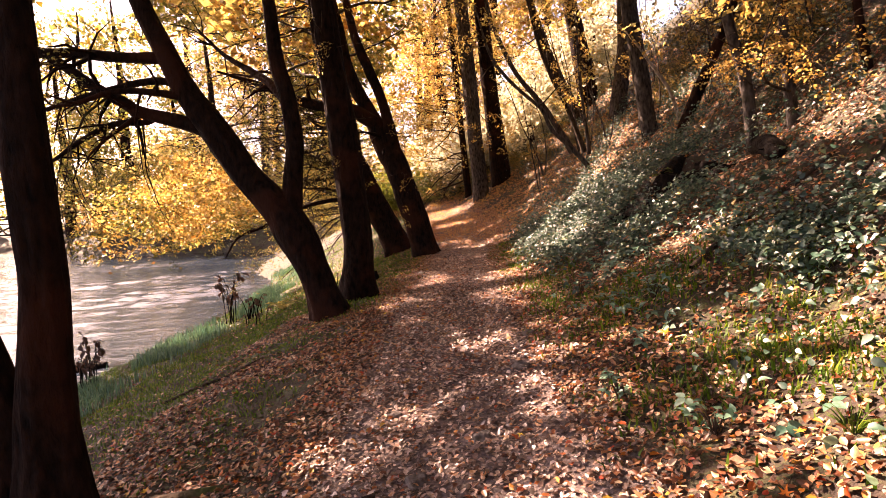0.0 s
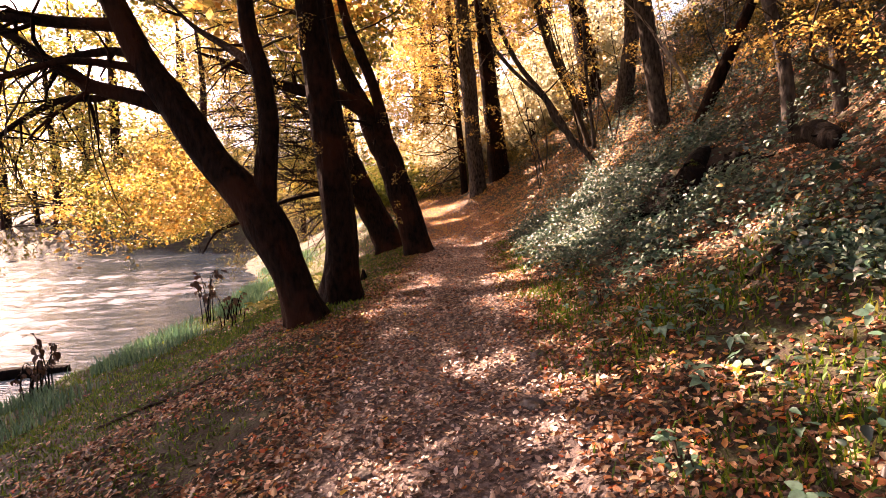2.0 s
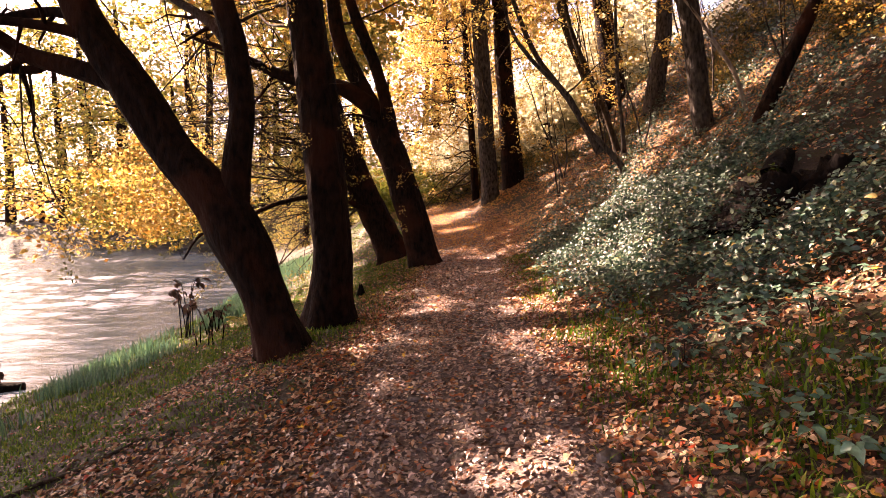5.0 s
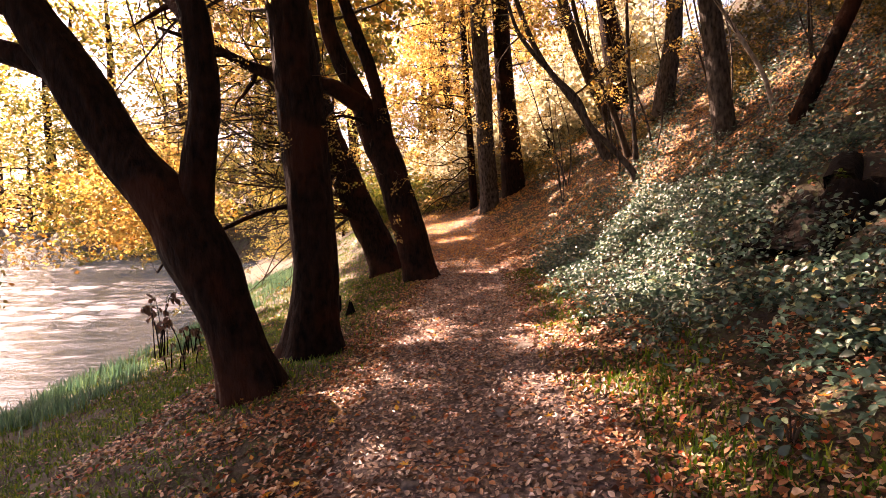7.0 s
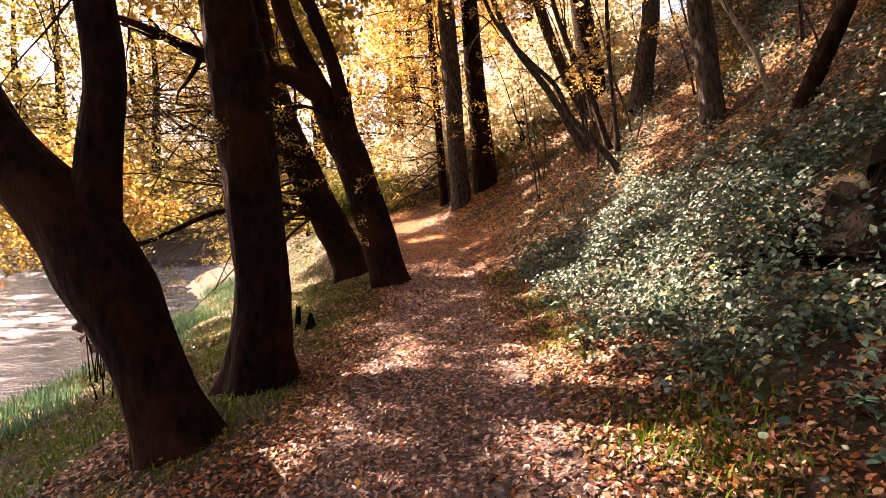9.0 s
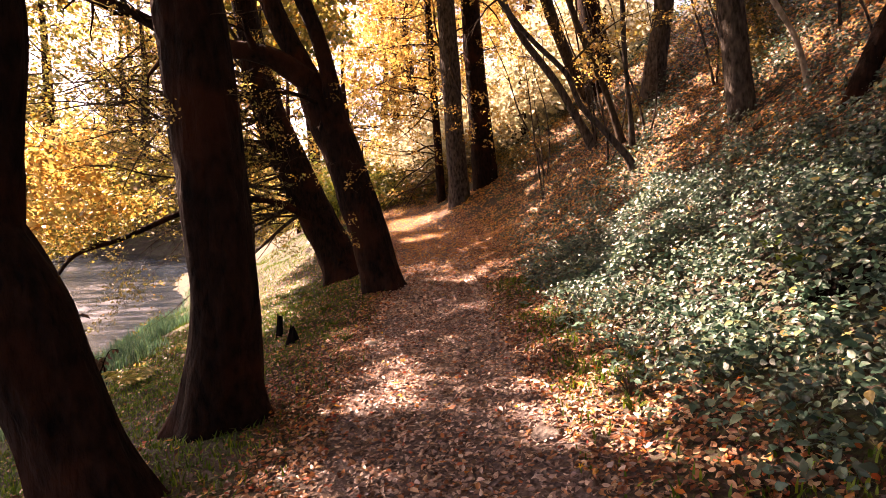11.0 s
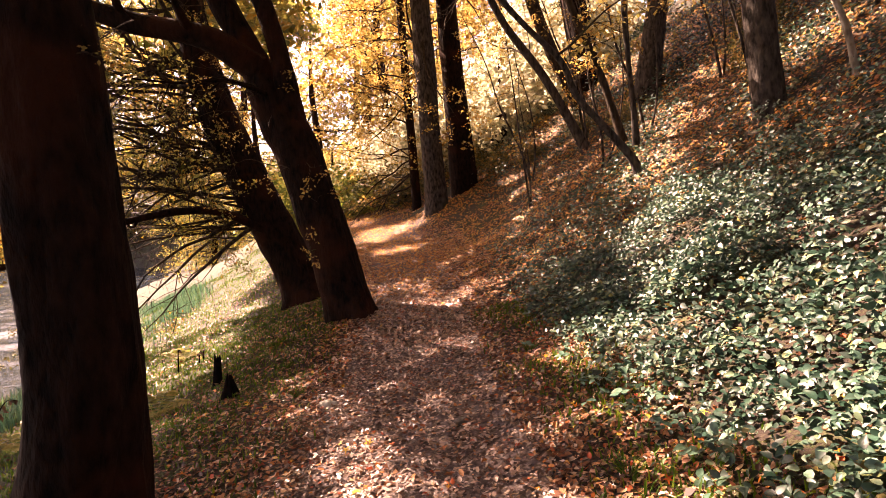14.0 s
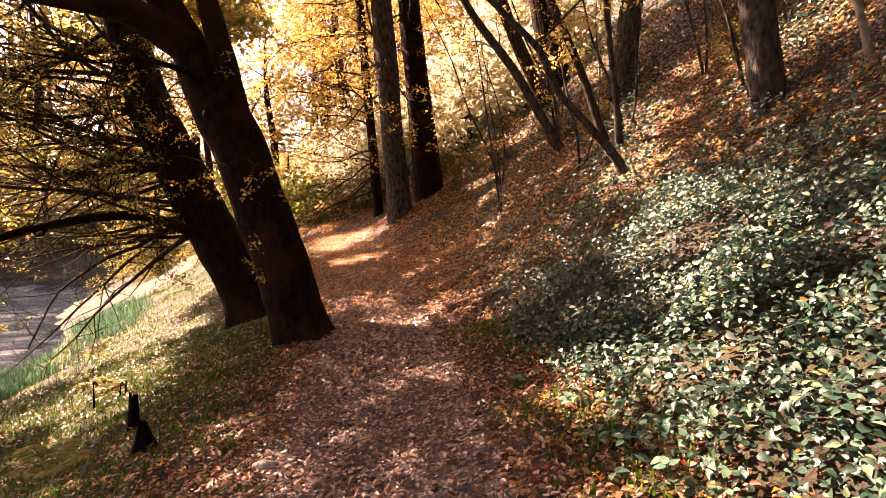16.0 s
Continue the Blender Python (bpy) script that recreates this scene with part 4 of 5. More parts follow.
KINDS.append(far_tree("pale sunlit shrub behind the slope", 3.2, 1.6, SHRUB_LEAF, 2, 56, -0.1))
KINDS[5].name = "shrub"
tagged(KINDS[5], category="shrub", group="shrubs behind the slope")
WOODS += [(4.6, 28.5, 5, 1.0), (6.5, 29.5, 5, 1.2), (5.6, 31.0, 5, 1.3), (8.0, 27.5, 5, 1.2), (3.6, 31.0, 5, 0.9), (9.5, 30.0, 5, 1.3), (1.9, 31.5, 5, 0.8), (0.9, 35.0, 5, 1.0), (2.9, 29.0, 5, 0.7), (-3.6, 33.5, 3, 0.35), (-5.0, 31.0, 3, 0.4), (0.2, 39.0, 3, 0.5), (-2.6, 38.5, 3, 0.55), (3.0, 34.0, 3, 0.5)]
BUSH_DARK = leaf_material("dark bush leaves", [(0.0, (0.04, 0.05, 0.015)), (0.5, (0.14, 0.12, 0.035)), (0.85, (0.32, 0.22, 0.06)), (1.0, (0.45, 0.25, 0.05))], 0.4, 0.45)
BUSH_GREEN = leaf_material("green bush leaves", [(0.0, (0.08, 0.12, 0.02)), (0.6, (0.26, 0.30, 0.05)), (1.0, (0.50, 0.44, 0.09))], 0.4, 0.5)
KINDS.append(far_tree("low dark bush with a few yellow leaves", 1.9, 1.3, BUSH_DARK, 2, 57, -0.2, BUSHY, 0.12))
KINDS.append(far_tree("low yellowish green bush beside the path", 1.5, 1.1, BUSH_GREEN, 2, 58, -0.2, BUSHY, 0.1))
for k in (6, 7):
    KINDS[k].name = "bush"
    tagged(KINDS[k], category="bush", group="bushes of the undergrowth")
WOODS += [(0.9, 29.4, 6, 0.7), (1.9, 28.3, 6, 0.6), (3.3, 27.2, 6, 0.6), (-0.1, 31.2, 6, 0.8), (3.9, 25.2, 6, 0.5), (4.6, 23.8, 6, 0.4), (5.6, 22.2, 6, 0.4), (7.9, 18.2, 6, 0.5), (6.6, 10.2, 6, 0.5),
     (7.6, 8.6, 6, 0.55), (7.2, 12.6, 6, 0.45), (8.6, 10.6, 6, 0.7), (6.5, 6.4, 6, 0.45)]
WOODS += [(7.5, 5.6, 6, 0.6), (8.3, 14.6, 6, 0.55), (7.2, 17.2, 6, 0.45), (9.2, 16.6, 6, 0.7), (9.2, 12.6, 6, 0.6), (9, 19.5, 6, 0.8), (5.9, 20.2, 6, 0.4), (-42, 76, 1, 1.5), (-52, 84, 1, 1.6),
     (-1.9, 30.6, 7, 1), (-3, 29.6, 7, 0.9), (-3.2, 31.8, 7, 1.2), (-0.7, 30.3, 7, 0.7)]
used = set()
for x, y, k, s in WOODS:
    m = Matrix.Translation((x, y, float(height(x, y)))) @ Matrix.Rotation(rng.uniform(0, 6.28), 4, "Z") @ Matrix.Scale(s, 4)
    if k in used:
        copy_thing(KINDS[k], m)
    else:
        KINDS[k].matrix_basis = m
        used.add(k)


# ---- leaf litter, ivy and grass ----
def clumpy(x, y, f, ofs):
    return np.array([noise.noise((a * f, b * f, ofs)) for a, b in zip(x, y)])


def lay(name, label, category, shape, mat, n, box, size, up, lift, chance, curl=None, kind="stuff", power=1.0, mound=None, level=0.0, smooth=False):
    x = rng.uniform(box[0], box[1], n)
    y = box[2] + (box[3] - box[2]) * rng.uniform(0, 1, n) ** power
    keep = rng.uniform(0, 1, n) < chance(x, y)
    x, y = x[keep], y[keep]
    z = rough_height(x, y) + rng.uniform(lift[0], lift[1], len(x))
    if mound:
        z = z + mound(x, y) * rng.uniform(0, 1, len(x)) ** 0.4
    m = z > WATER_Z + 0.03
    p = np.stack([x[m], y[m], z[m]], 1)
    s = Soup()
    sx = (height(p[:, 0] + 0.1, p[:, 1]) - height(p[:, 0] - 0.1, p[:, 1])) / 0.2
    sy = (height(p[:, 0], p[:, 1] + 0.1) - height(p[:, 0], p[:, 1] - 0.1)) / 0.2
    lie = np.stack([-sx, -sy, np.ones(len(p))], 1)
    lie /= np.linalg.norm(lie, axis=1)[:, None]
    lie = lie * (1 - level) + np.array([0.0, 0.0, 1.0]) * level
    scatter(s, shape, p, rng.uniform(size[0], size[1], len(p)), turns(len(p), up, None, lie), None if curl is None else rng.uniform(curl[0], curl[1], len(p)))
    return tagged(new(name, s.mesh(name, mat, smooth)), label, category, kind=kind)


def off(x, y):
    return x - centre(y)


def brambles(x, y):
    """How high the brambles stand over the ground."""
    return np.clip(clumpy(x, y, 1.25, 31.0) + 0.12, 0, 1) * 0.75 * np.clip((off(x, y) - 1.3) / 0.8, 0, 1)


def pit(x, y):
    """Nothing grows in the dark hollow, where the stand-in stumps are put."""
    return np.clip(((x - 3.4) ** 2 / 0.40 + (y - 8.55) ** 2 / 0.45 - 0.8) / 0.5, 0, 1)


def litter_chance(x, y):
    u = off(x, y)
    return np.where(np.abs(u) < 0.75, 0.13, 1.0) * np.where(u < -1.3, np.where(y > 11.5, np.clip(0.7 + (u + 1.3) * 0.3, 0.15, 1), np.clip(0.95 + 1.6 * clumpy(x, y, 0.9, 17.0) + (0.10 + 0.45 * np.clip((y - 4.5) / 2, 0, 1)) * (u + 1.3), 0.06, 1)), 1.0) * np.where(u > 1.7, np.where(y > 7.5, np.where(u > 4.2, 0.3, 0.09), np.where(y > 5, 0.65, 0.4)), 1.0)


lay("leaf_litter", "brown and tan fallen leaves on the path and verges", "fallen leaves", (LEAF_V, LEAF_Q), LITTER, 110000, (-3.6, 3.6, 0.8, 13.5), (0.025, 0.060), 0.76, (0.004, 0.026),
    lambda x, y: litter_chance(x, y) * np.clip((3.6 - np.abs(x)) / 0.8, 0, 1), (-2.5, 3.5))
lay("leaf_litter", "brown and tan fallen leaves further along the path and slope", "fallen leaves", (CARD_V, CARD_Q), LITTER, 255000, (-7.0, 7.0, 1.0, 24.0), (0.03, 0.07), 0.76, (0.004, 0.028),
    lambda x, y: litter_chance(x, y) * np.where(y < 13.5, 1 - 0.9 * np.clip((3.6 - np.abs(x)) / 0.8, 0, 1), 1.0) * np.clip((x + 7.2) / 3.0, 0, 1), (-2.5, 3.5))
lay("trodden_leaves", "trodden dry leaves covering the path, sky sheen in their pale colour", "fallen leaves", (LEAF_V, LEAF_Q), LITTER_PATH, 56000, (-1.3, 1.5, 0.8, 14.0), (0.022, 0.054), 0.78, (0.004, 0.028),
    lambda x, y: np.clip(1.5 - np.abs(off(x, y)) / 0.75, 0, 1) * np.where(np.abs(off(x, y) - 0.1) < 0.3, 0.7, 1.0), (-2.5, 3.5))
lay("trodden_leaves", "trodden dry leaves further along the path, sky sheen in their pale colour", "fallen leaves", (CARD_V, CARD_Q), LITTER_PATH, 22000, (-1.3, 1.8, 14.0, 19.5), (0.035, 0.085), 0.78, (0.004, 0.028),
    lambda x, y: np.clip(1.5 - np.abs(off(x, y)) / 0.75, 0, 1) * np.clip((20 - y) / 5, 0, 1), (-2.5, 3.5))
lay("leaf_litter", "brown fallen leaves behind the walker", "fallen leaves", (CARD_V, CARD_Q), LITTER, 15000, (-4.5, 5.0, -4.0, 0.8), (0.05, 0.09), 0.76, (0.004, 0.026), litter_chance, (-2.5, 3.5))
lay("golden_leaf_litter", "orange and golden fallen leaves carpeting the far path", "fallen leaves", (CARD_V, CARD_Q), LITTER_GOLD, 110000, (-4.0, 9.0, 10.0, 36.0), (0.05, 0.10), 0.86, (0.004, 0.03),
    lambda x, y: np.clip((y - np.where(np.abs(off(x, y)) < 1.1, 15.0, 13.5) + 1.0 * np.maximum(off(x, y) - 1.5, 0)) / 6, 0, 1) * np.where((off(x, y) < -1.3) & (y < 27), 0.06, 1.0) * np.where((off(x, y) > 1.3) & (off(x, y) < 4.4) & (y < 15), 0.1, 1.0), (-2.5, 3.5))
lay("ground_ivy", "dense dark glossy bramble and ivy leaves on the slope", "ground cover", (IVY_V, IVY_Q), IVY, 430000, (0.9, 8.0, 0.0, 19.0), (0.03, 0.072), 0.66, (0.02, 0.22),
    lambda x, y: np.clip((off(x, y) - np.where(y > 6, 1.25, 1.4)) / 0.7, 0, 1) * np.clip(np.where(y > 7.5, 0.62, 0.35) + 1.3 * clumpy(x, y, 0.8, 5.0), np.where(y > 7.5, 0.5, 0.03), 1) * np.clip(0.85 + 1.8 * clumpy(x, y, 2.6, 15.0), 0.2, 1) * np.clip((17 - y) / 4, 0.12, 1) * np.where(y > 9.5, np.clip(1.0 - (x - 4.3) / 1.0, 0.2, 1), np.clip(1.0 - (x - 2.6) / 0.9, 0.14, 1)) * pit(x, y),
    (0.3, 2), mound=brambles, level=0.0, smooth=True)
lay("bramble_leaves", "scattered broad bluish green bramble leaves at the foot of the slope", "ground cover", BRAMBLE, TEAL, 6000, (1.1, 4.2, 0.8, 13.0), (0.045, 0.085), 0.78, (0.04, 0.16),
    lambda x, y: np.clip(0.12 + 1.6 * clumpy(x, y, 1.7, 44.0), 0.02, 0.7) * np.clip((off(x, y) - 1.1) / 0.4, 0, 1) * np.clip((3.2 - off(x, y)) / 0.8, 0.1, 1) * np.clip((y - 3) / 3, 0.12, 1), (0.3, 2), level=0.5, smooth=True)
lay("far_ivy", "ivy and bramble leaves on the distant slope", "ground cover", (FAR_IVY_V, FAR_IVY_Q), IVY, 50000, (2.0, 12.0, 15.0, 32.0), (0.045, 0.09), 0.7, (0.03, 0.35),
    lambda x, y: np.clip((off(x, y) - 2.5) / 2, 0, 1) * np.clip(0.5 + 1.5 * clumpy(x, y, 0.5, 9.0), 0.05, 1), (-1, 2), mound=brambles, level=0.5)
lay("maple_leaves", "scattered yellow, orange and red maple leaves", "fallen leaves", MAPLE, LITTER_MAPLE, 5200, (-2.6, 6.5, 1.0, 17.0), (0.045, 0.085), 0.8, (0.03, 0.06),
    lambda x, y: np.where(np.abs(off(x, y)) < 0.8, 0.12, np.where(off(x, y) > 1.2, np.where(off(x, y) > 4.0, 0.3, 0.14), 0.18)) * np.clip(0.6 + 1.5 * clumpy(x, y, 0.9, 71.0), 0.1, 1.5), (-1.5, 2.5), mound=brambles)


def grass(name, label, mat, n, box, tall, chance, bend=0.6):
    x, y = rng.uniform(box[0], box[1], n), rng.uniform(box[2], box[3], n)
    keep = rng.uniform(0, 1, n) < chance(x, y)
    x, y = x[keep], y[keep]
    z = rough_height(x, y) - 0.02
    m = z > WATER_Z - 0.05
    x, y, z = x[m], y[m], z[m]
    n = len(x)
    h = rng.uniform(tall[0], tall[1], n)
    a, b = rng.uniform(0, 2 * np.pi, n), rng.uniform(0.1, bend, n)
    d = np.stack([np.cos(a), np.sin(a)], 1)
    w = rng.uniform(0.004, 0.008, n) * (1 + h * 1.5)
    v = np.zeros((n, 5, 3))
    for k, (f, ww) in enumerate(((0, 1), (0.55, 0.8))):
        for sgn, idx in ((1, 0), (-1, 1)):
            v[:, 2 * k + idx, 0] = x + d[:, 0] * b * h * f * f - sgn * d[:, 1] * w * ww
            v[:, 2 * k + idx, 1] = y + d[:, 1] * b * h * f * f + sgn * d[:, 0] * w * ww
            v[:, 2 * k + idx, 2] = z + h * f
    v[:, 4, 0], v[:, 4, 1], v[:, 4, 2] = x + d[:, 0] * b * h, y + d[:, 1] * b * h, z + h * (1 - 0.3 * b)
    base = (np.arange(n) * 5)[:, None]
    s = Soup()
    s.add(v.reshape(-1, 3), base + np.array([0, 1, 3, 2]), base + np.array([2, 3, 4]))
    return tagged(new(name, s.mesh(name, mat)), label, "grass", kind="stuff")


grass("bank_grass", "short yellowish green grass on the lake bank", GRASS, 70000, (-8.5, -0.6, 8.0, 30.0), (0.03, 0.12),
      lambda x, y: np.clip((-0.7 - off(x, y)) / 0.8, 0, 1) * np.clip(0.34 - 1.3 * clumpy(x, y, 0.9, 17.0) + 0.14 * np.maximum(y - 8.5, 0) + 0.12 * np.maximum(-3.2 - off(x, y), 0), 0.05, 1), 0.9)
grass("bank_turf", "low mossy olive green turf on the near bank", GRASS, 95000, (-5.4, -1.1, 1.0, 20.0), (0.02, 0.08),
      lambda x, y: np.clip((-1.3 - off(x, y)) / 0.7, 0, 1) * np.clip(0.45 - 1.5 * clumpy(x, y, 0.9, 17.0) + 0.1 * np.maximum(y - 11, 0) + 0.35 * np.clip((y - 4.5) / 2, 0, 1) * np.clip(-1.8 - off(x, y), 0, 1.5), 0.04, 1), 1.1)
grass("shore_sedge", "tufts of bluish green sedge at the waterline", REED, 120000, (-9.5, -4.6, 8.0, 30.0), (0.12, 0.42),
      lambda x, y: np.clip(1 - np.abs(off(x, y) + 7.1) / 1.6, 0, 1) * np.clip(0.25 + 2.2 * clumpy(x, y, 0.8, 12.0), 0, 1))
grass("verge_grass", "sparse green grass along the foot of the slope", GRASS, 85000, (0.7, 4.0, 0.5, 15.0), (0.04, 0.12),
      lambda x, y: np.clip(1 - np.abs(off(x, y) - np.where(y < 6, 2.0, 1.3)) / np.where(y < 6, 1.3, 0.6), 0, 1) * np.clip(np.where(y < 6, 0.6, 0.4) + 1.5 * clumpy(x, y, 1.1, 22.0), 0.03, 1), 0.9)


# ---- small things ----
def on_ground(x, y):
    return float(rough_height(np.array([x]), np.array([y]))[0])


def rock(x, y, size, label, mat, seed):
    bm = bmesh.new()
    bmesh.ops.create_icosphere(bm, subdivisions=3, radius=1.0)
    for v in bm.verts:
        n = noise.noise(v.co * 1.3 + Vector((seed, 0, 0))) * 0.45 + noise.noise(v.co * 4 + Vector((seed, 3, 0))) * 0.2
        v.co = Vector((v.co.x * size[0], v.co.y * size[1], v.co.z * size[2])) * (1 + n)
    me = bpy.data.meshes.new("stone")
    bm.to_mesh(me)
    bm.free()
    me.materials.append(mat)
    me.polygons.foreach_set("use_smooth", [True] * len(me.polygons))
    ob = tagged(new("stone", me), label, "stone")
    ob.matrix_basis = pose(x, y, on_ground(x, y) + size[2] * 0.35, 0, 0, seed * 40)
    return ob


STONE = bark_material("grey stone", (0.05, 0.042, 0.038), (0.17, 0.145, 0.13), (0.05, 0.055, 0.03), 0.6)
for k, (x, y, w, d, hh) in enumerate([(0.15, 3.3, 0.07, 0.05, 0.03), (-0.25, 2.9, 0.08, 0.06, 0.03), (0.55, 4.4, 0.10, 0.06, 0.04), (-0.45, 3.9, 0.06, 0.05, 0.025), (0.0, 5.6, 0.06, 0.04, 0.02),
                                      (0.75, 5.3, 0.08, 0.06, 0.03), (0.3, 7.4, 0.08, 0.06, 0.03), (0.7, 9.0, 0.10, 0.07, 0.04), (-0.3, 6.6, 0.07, 0.05, 0.025), (0.5, 11.4, 0.08, 0.05, 0.03)]):
    rock(x, y, (w, d, hh), "small flat grey stone half sunk in the path", STONE, k + 1.0)


rock(-0.6, 12.4, (0.075, 0.055, 0.05), "pale lichen-covered stone at the path's edge", bark_material("pale stone", (0.25, 0.24, 0.2), (0.55, 0.53, 0.46), (0.2, 0.24, 0.12), 0.6), 14.0)


def fallen_stick(x, y, length, r, turn, label):
    s = Soup()
    pts = []
    for f in np.linspace(0, 1, 6):
        px = x + math.cos(turn) * (f - 0.5) * length + rng.normal(0, 0.02)
        py = y + math.sin(turn) * (f - 0.5) * length + rng.normal(0, 0.02)
        pts.append((px, py, on_ground(px, py) + r * 0.9, r * (1 - 0.45 * f)))
    tube(s, spline(pts, 4), 9, 0.2)
    return tagged(new("stick", s.mesh("stick", BARK_TWIG, True)), label, "stick")


fallen_stick(-0.62, 2.75, 0.30, 0.025, 0.6, "short broken stick lying among leaves on the path")
fallen_stick(3.0, 5.2, 1.8, 0.03, 0.35, "thin dead branch lying on the slope")
fallen_stick(3.4, 4.6, 1.4, 0.025, 0.5, "thin dead branch lying on the slope")
fallen_stick(3.9, 13.4, 0.9, 0.012, 2.0, "thin fallen twig among ivy leaves")
fallen_stick(-2.9, 6.5, 1.2, 0.02, 0.4, "mossy twig lying on the bank")


def root(points, label):
    s = Soup()
    line = [(x, y, on_ground(x, y) + dz, r) for x, y, dz, r in points]
    tube(s, spline(line, 6), 12, 0.2)
    return tagged(new("root", s.mesh("root", MOSSY, True)), label, "tree root")


MOSSY = bark_material("mossy root bark", (0.015, 0.010, 0.007), (0.07, 0.05, 0.035), (0.045, 0.06, 0.015), 0.45)
root([(-2.55, 3.4, 0.10, 0.10), (-2.2, 3.3, 0.05, 0.08), (-1.85, 3.3, 0.02, 0.06), (-1.5, 3.35, -0.02, 0.045), (-1.2, 3.3, -0.06, 0.03)], "mossy surface root creeping from a trunk")
root([(-2.6, 3.3, 0.08, 0.09), (-2.2, 3.05, 0.04, 0.07), (-1.8, 2.95, 0.0, 0.05), (-1.4, 2.8, -0.05, 0.03)], "mossy surface root creeping from a trunk")


def stump(x, y, r, tall, label, lean=0.1, hollow=0.0, seed=1.0, mat=ROTTEN_SHADED, taper=0.35, roots=4):
    """A broken stump with a jagged rim, hollow if asked."""
    ob = tagged(new("tree_stump"), label, "stump")
    z = on_ground(x, y)
    sides, rings = 26, 9
    v, q = [], []
    for i in range(rings):
        f = i / (rings - 1)
        for j in range(sides):
            a = 2 * math.pi * j / sides
            jag = 1 + 0.45 * noise.noise((math.cos(a) * 2, math.sin(a) * 2, seed)) + 0.2 * noise.noise((math.cos(a) * 6, math.sin(a) * 6, seed))
            rr = r * (1.0 - taper * f + 0.5 * math.exp(-f * 7)) * (1 + 0.18 * noise.noise((math.cos(a) * 3, math.sin(a) * 3, f + seed)))
            v.append((x + rr * math.cos(a) + lean * f * tall, y + rr * math.sin(a), z - 0.12 + (tall * jag + 0.12) * f))
    inner = len(v)
    for i in range(4):
        f = 1 - i / 3
        for j in range(sides):
            o = v[(rings - 1) * sides + j]
            k = 0.75 - 0.1 * i
            cx, cy = x + lean * tall, y
            v.append((cx + (o[0] - cx) * k, cy + (o[1] - cy) * k, o[2] - (0.02 + (1 - f) * tall * hollow)))
    for i in range(rings - 1):
        for j in range(sides):
            q.append((i * sides + j, i * sides + (j + 1) % sides, (i + 1) * sides + (j + 1) % sides, (i + 1) * sides + j))
    for i in range(4):
        lo = (rings - 1) * sides if i == 0 else inner + (i - 1) * sides
        hi = inner + i * sides
        for j in range(sides):
            q.append((lo + j, lo + (j + 1) % sides, hi + (j + 1) % sides, hi + j))
    v.append((x + lean * tall, y, v[-1][2]))
    t = [(inner + 3 * sides + j, inner + 3 * sides + (j + 1) % sides, len(v) - 1) for j in range(sides)]
    s = Soup()
    s.add(v, q, t)
    part("trunk", s.mesh("stump", mat, True), ob)
    for k in range(roots):
        a = k * 1.6 + seed
        s = Soup()
        pts = []
        for f in (0.6, 1.2, 1.8, 2.4):
            px, py = x + math.cos(a) * r * f, y + math.sin(a) * r * f
            pts.append((px, py, on_ground(px, py) + 0.05 * (1.4 - f), r * 0.28 * (1.3 - 0.4 * f)))
        tube(s, spline(pts, 4), 8, 0.2)
        part("root", s.mesh("root", mat, True), ob)
    return ob


stump(-1.80, 13.65, 0.14, 0.24, "small dark pointed stump on the grassy bank", 0.0, 0.05, 2.0, ROTTEN_SHADED, 0.85, 0)
stump(-2.2, 14.5, 0.06, 0.34, "thin dark snapped-off stem on the grassy bank", 0.1, 0.1, 5.0, roots=0)
# Two near-black stumps stand in for the shade of the hollow.
stump(3.48, 8.72, 0.50, 0.40, "near-black stump standing in for the shaded hollow in the slope", 0.12, 0.6, 5.5)
stump(3.95, 8.35, 0.24, 0.20, "small near-black stump standing in for the hollow's shade", 0.2, 0.6, 11.0)


def fallen_log(points, label, mat):
    """A log that lies on the ground, with two broken side branches."""
    ob = tagged(new("fallen_log"), label, "log")
    line = spline([(x, y, max(on_ground(x, y), WATER_Z - 0.03) + 0.6 * r, r) for x, y, r in points], 7)
    s = Soup()
    tube(s, line, 16, 0.2, 0.0, points[0][0])
    part("trunk", s.mesh("trunk", mat, True), ob)
    g = np.random.default_rng(int(abs(points[0][0]) * 100))
    for k in (len(line) // 3, 2 * len(line) // 3):
        s = Soup()
        tube(s, branch_line(line[k, :3], (g.normal(0, 0.5), g.normal(0, 0.5), 0.5), 0.2, line[k, 3] * 0.35, 0.0, 0.2, 5, g), 7, 0.2)
        part("branch", s.mesh("branch", mat, True), ob)
    return ob


# This near-black log stands in for the shaded gap below the young trees.
fallen_log([(4.55, 8.0, 0.10), (4.35, 7.5, 0.13), (4.15, 7.0, 0.14), (3.98, 6.6, 0.12), (3.92, 6.45, 0.04)], "near-black log standing in for a shaded gap along the slope", ROTTEN_SHADED)
fallen_log([(-11.2, 12.7, 0.12), (-10.2, 13.0, 0.16), (-9.4, 13.3, 0.14), (-8.7, 13.5, 0.10)], "dark wet log at the waterline", ROTTEN_SHADED)


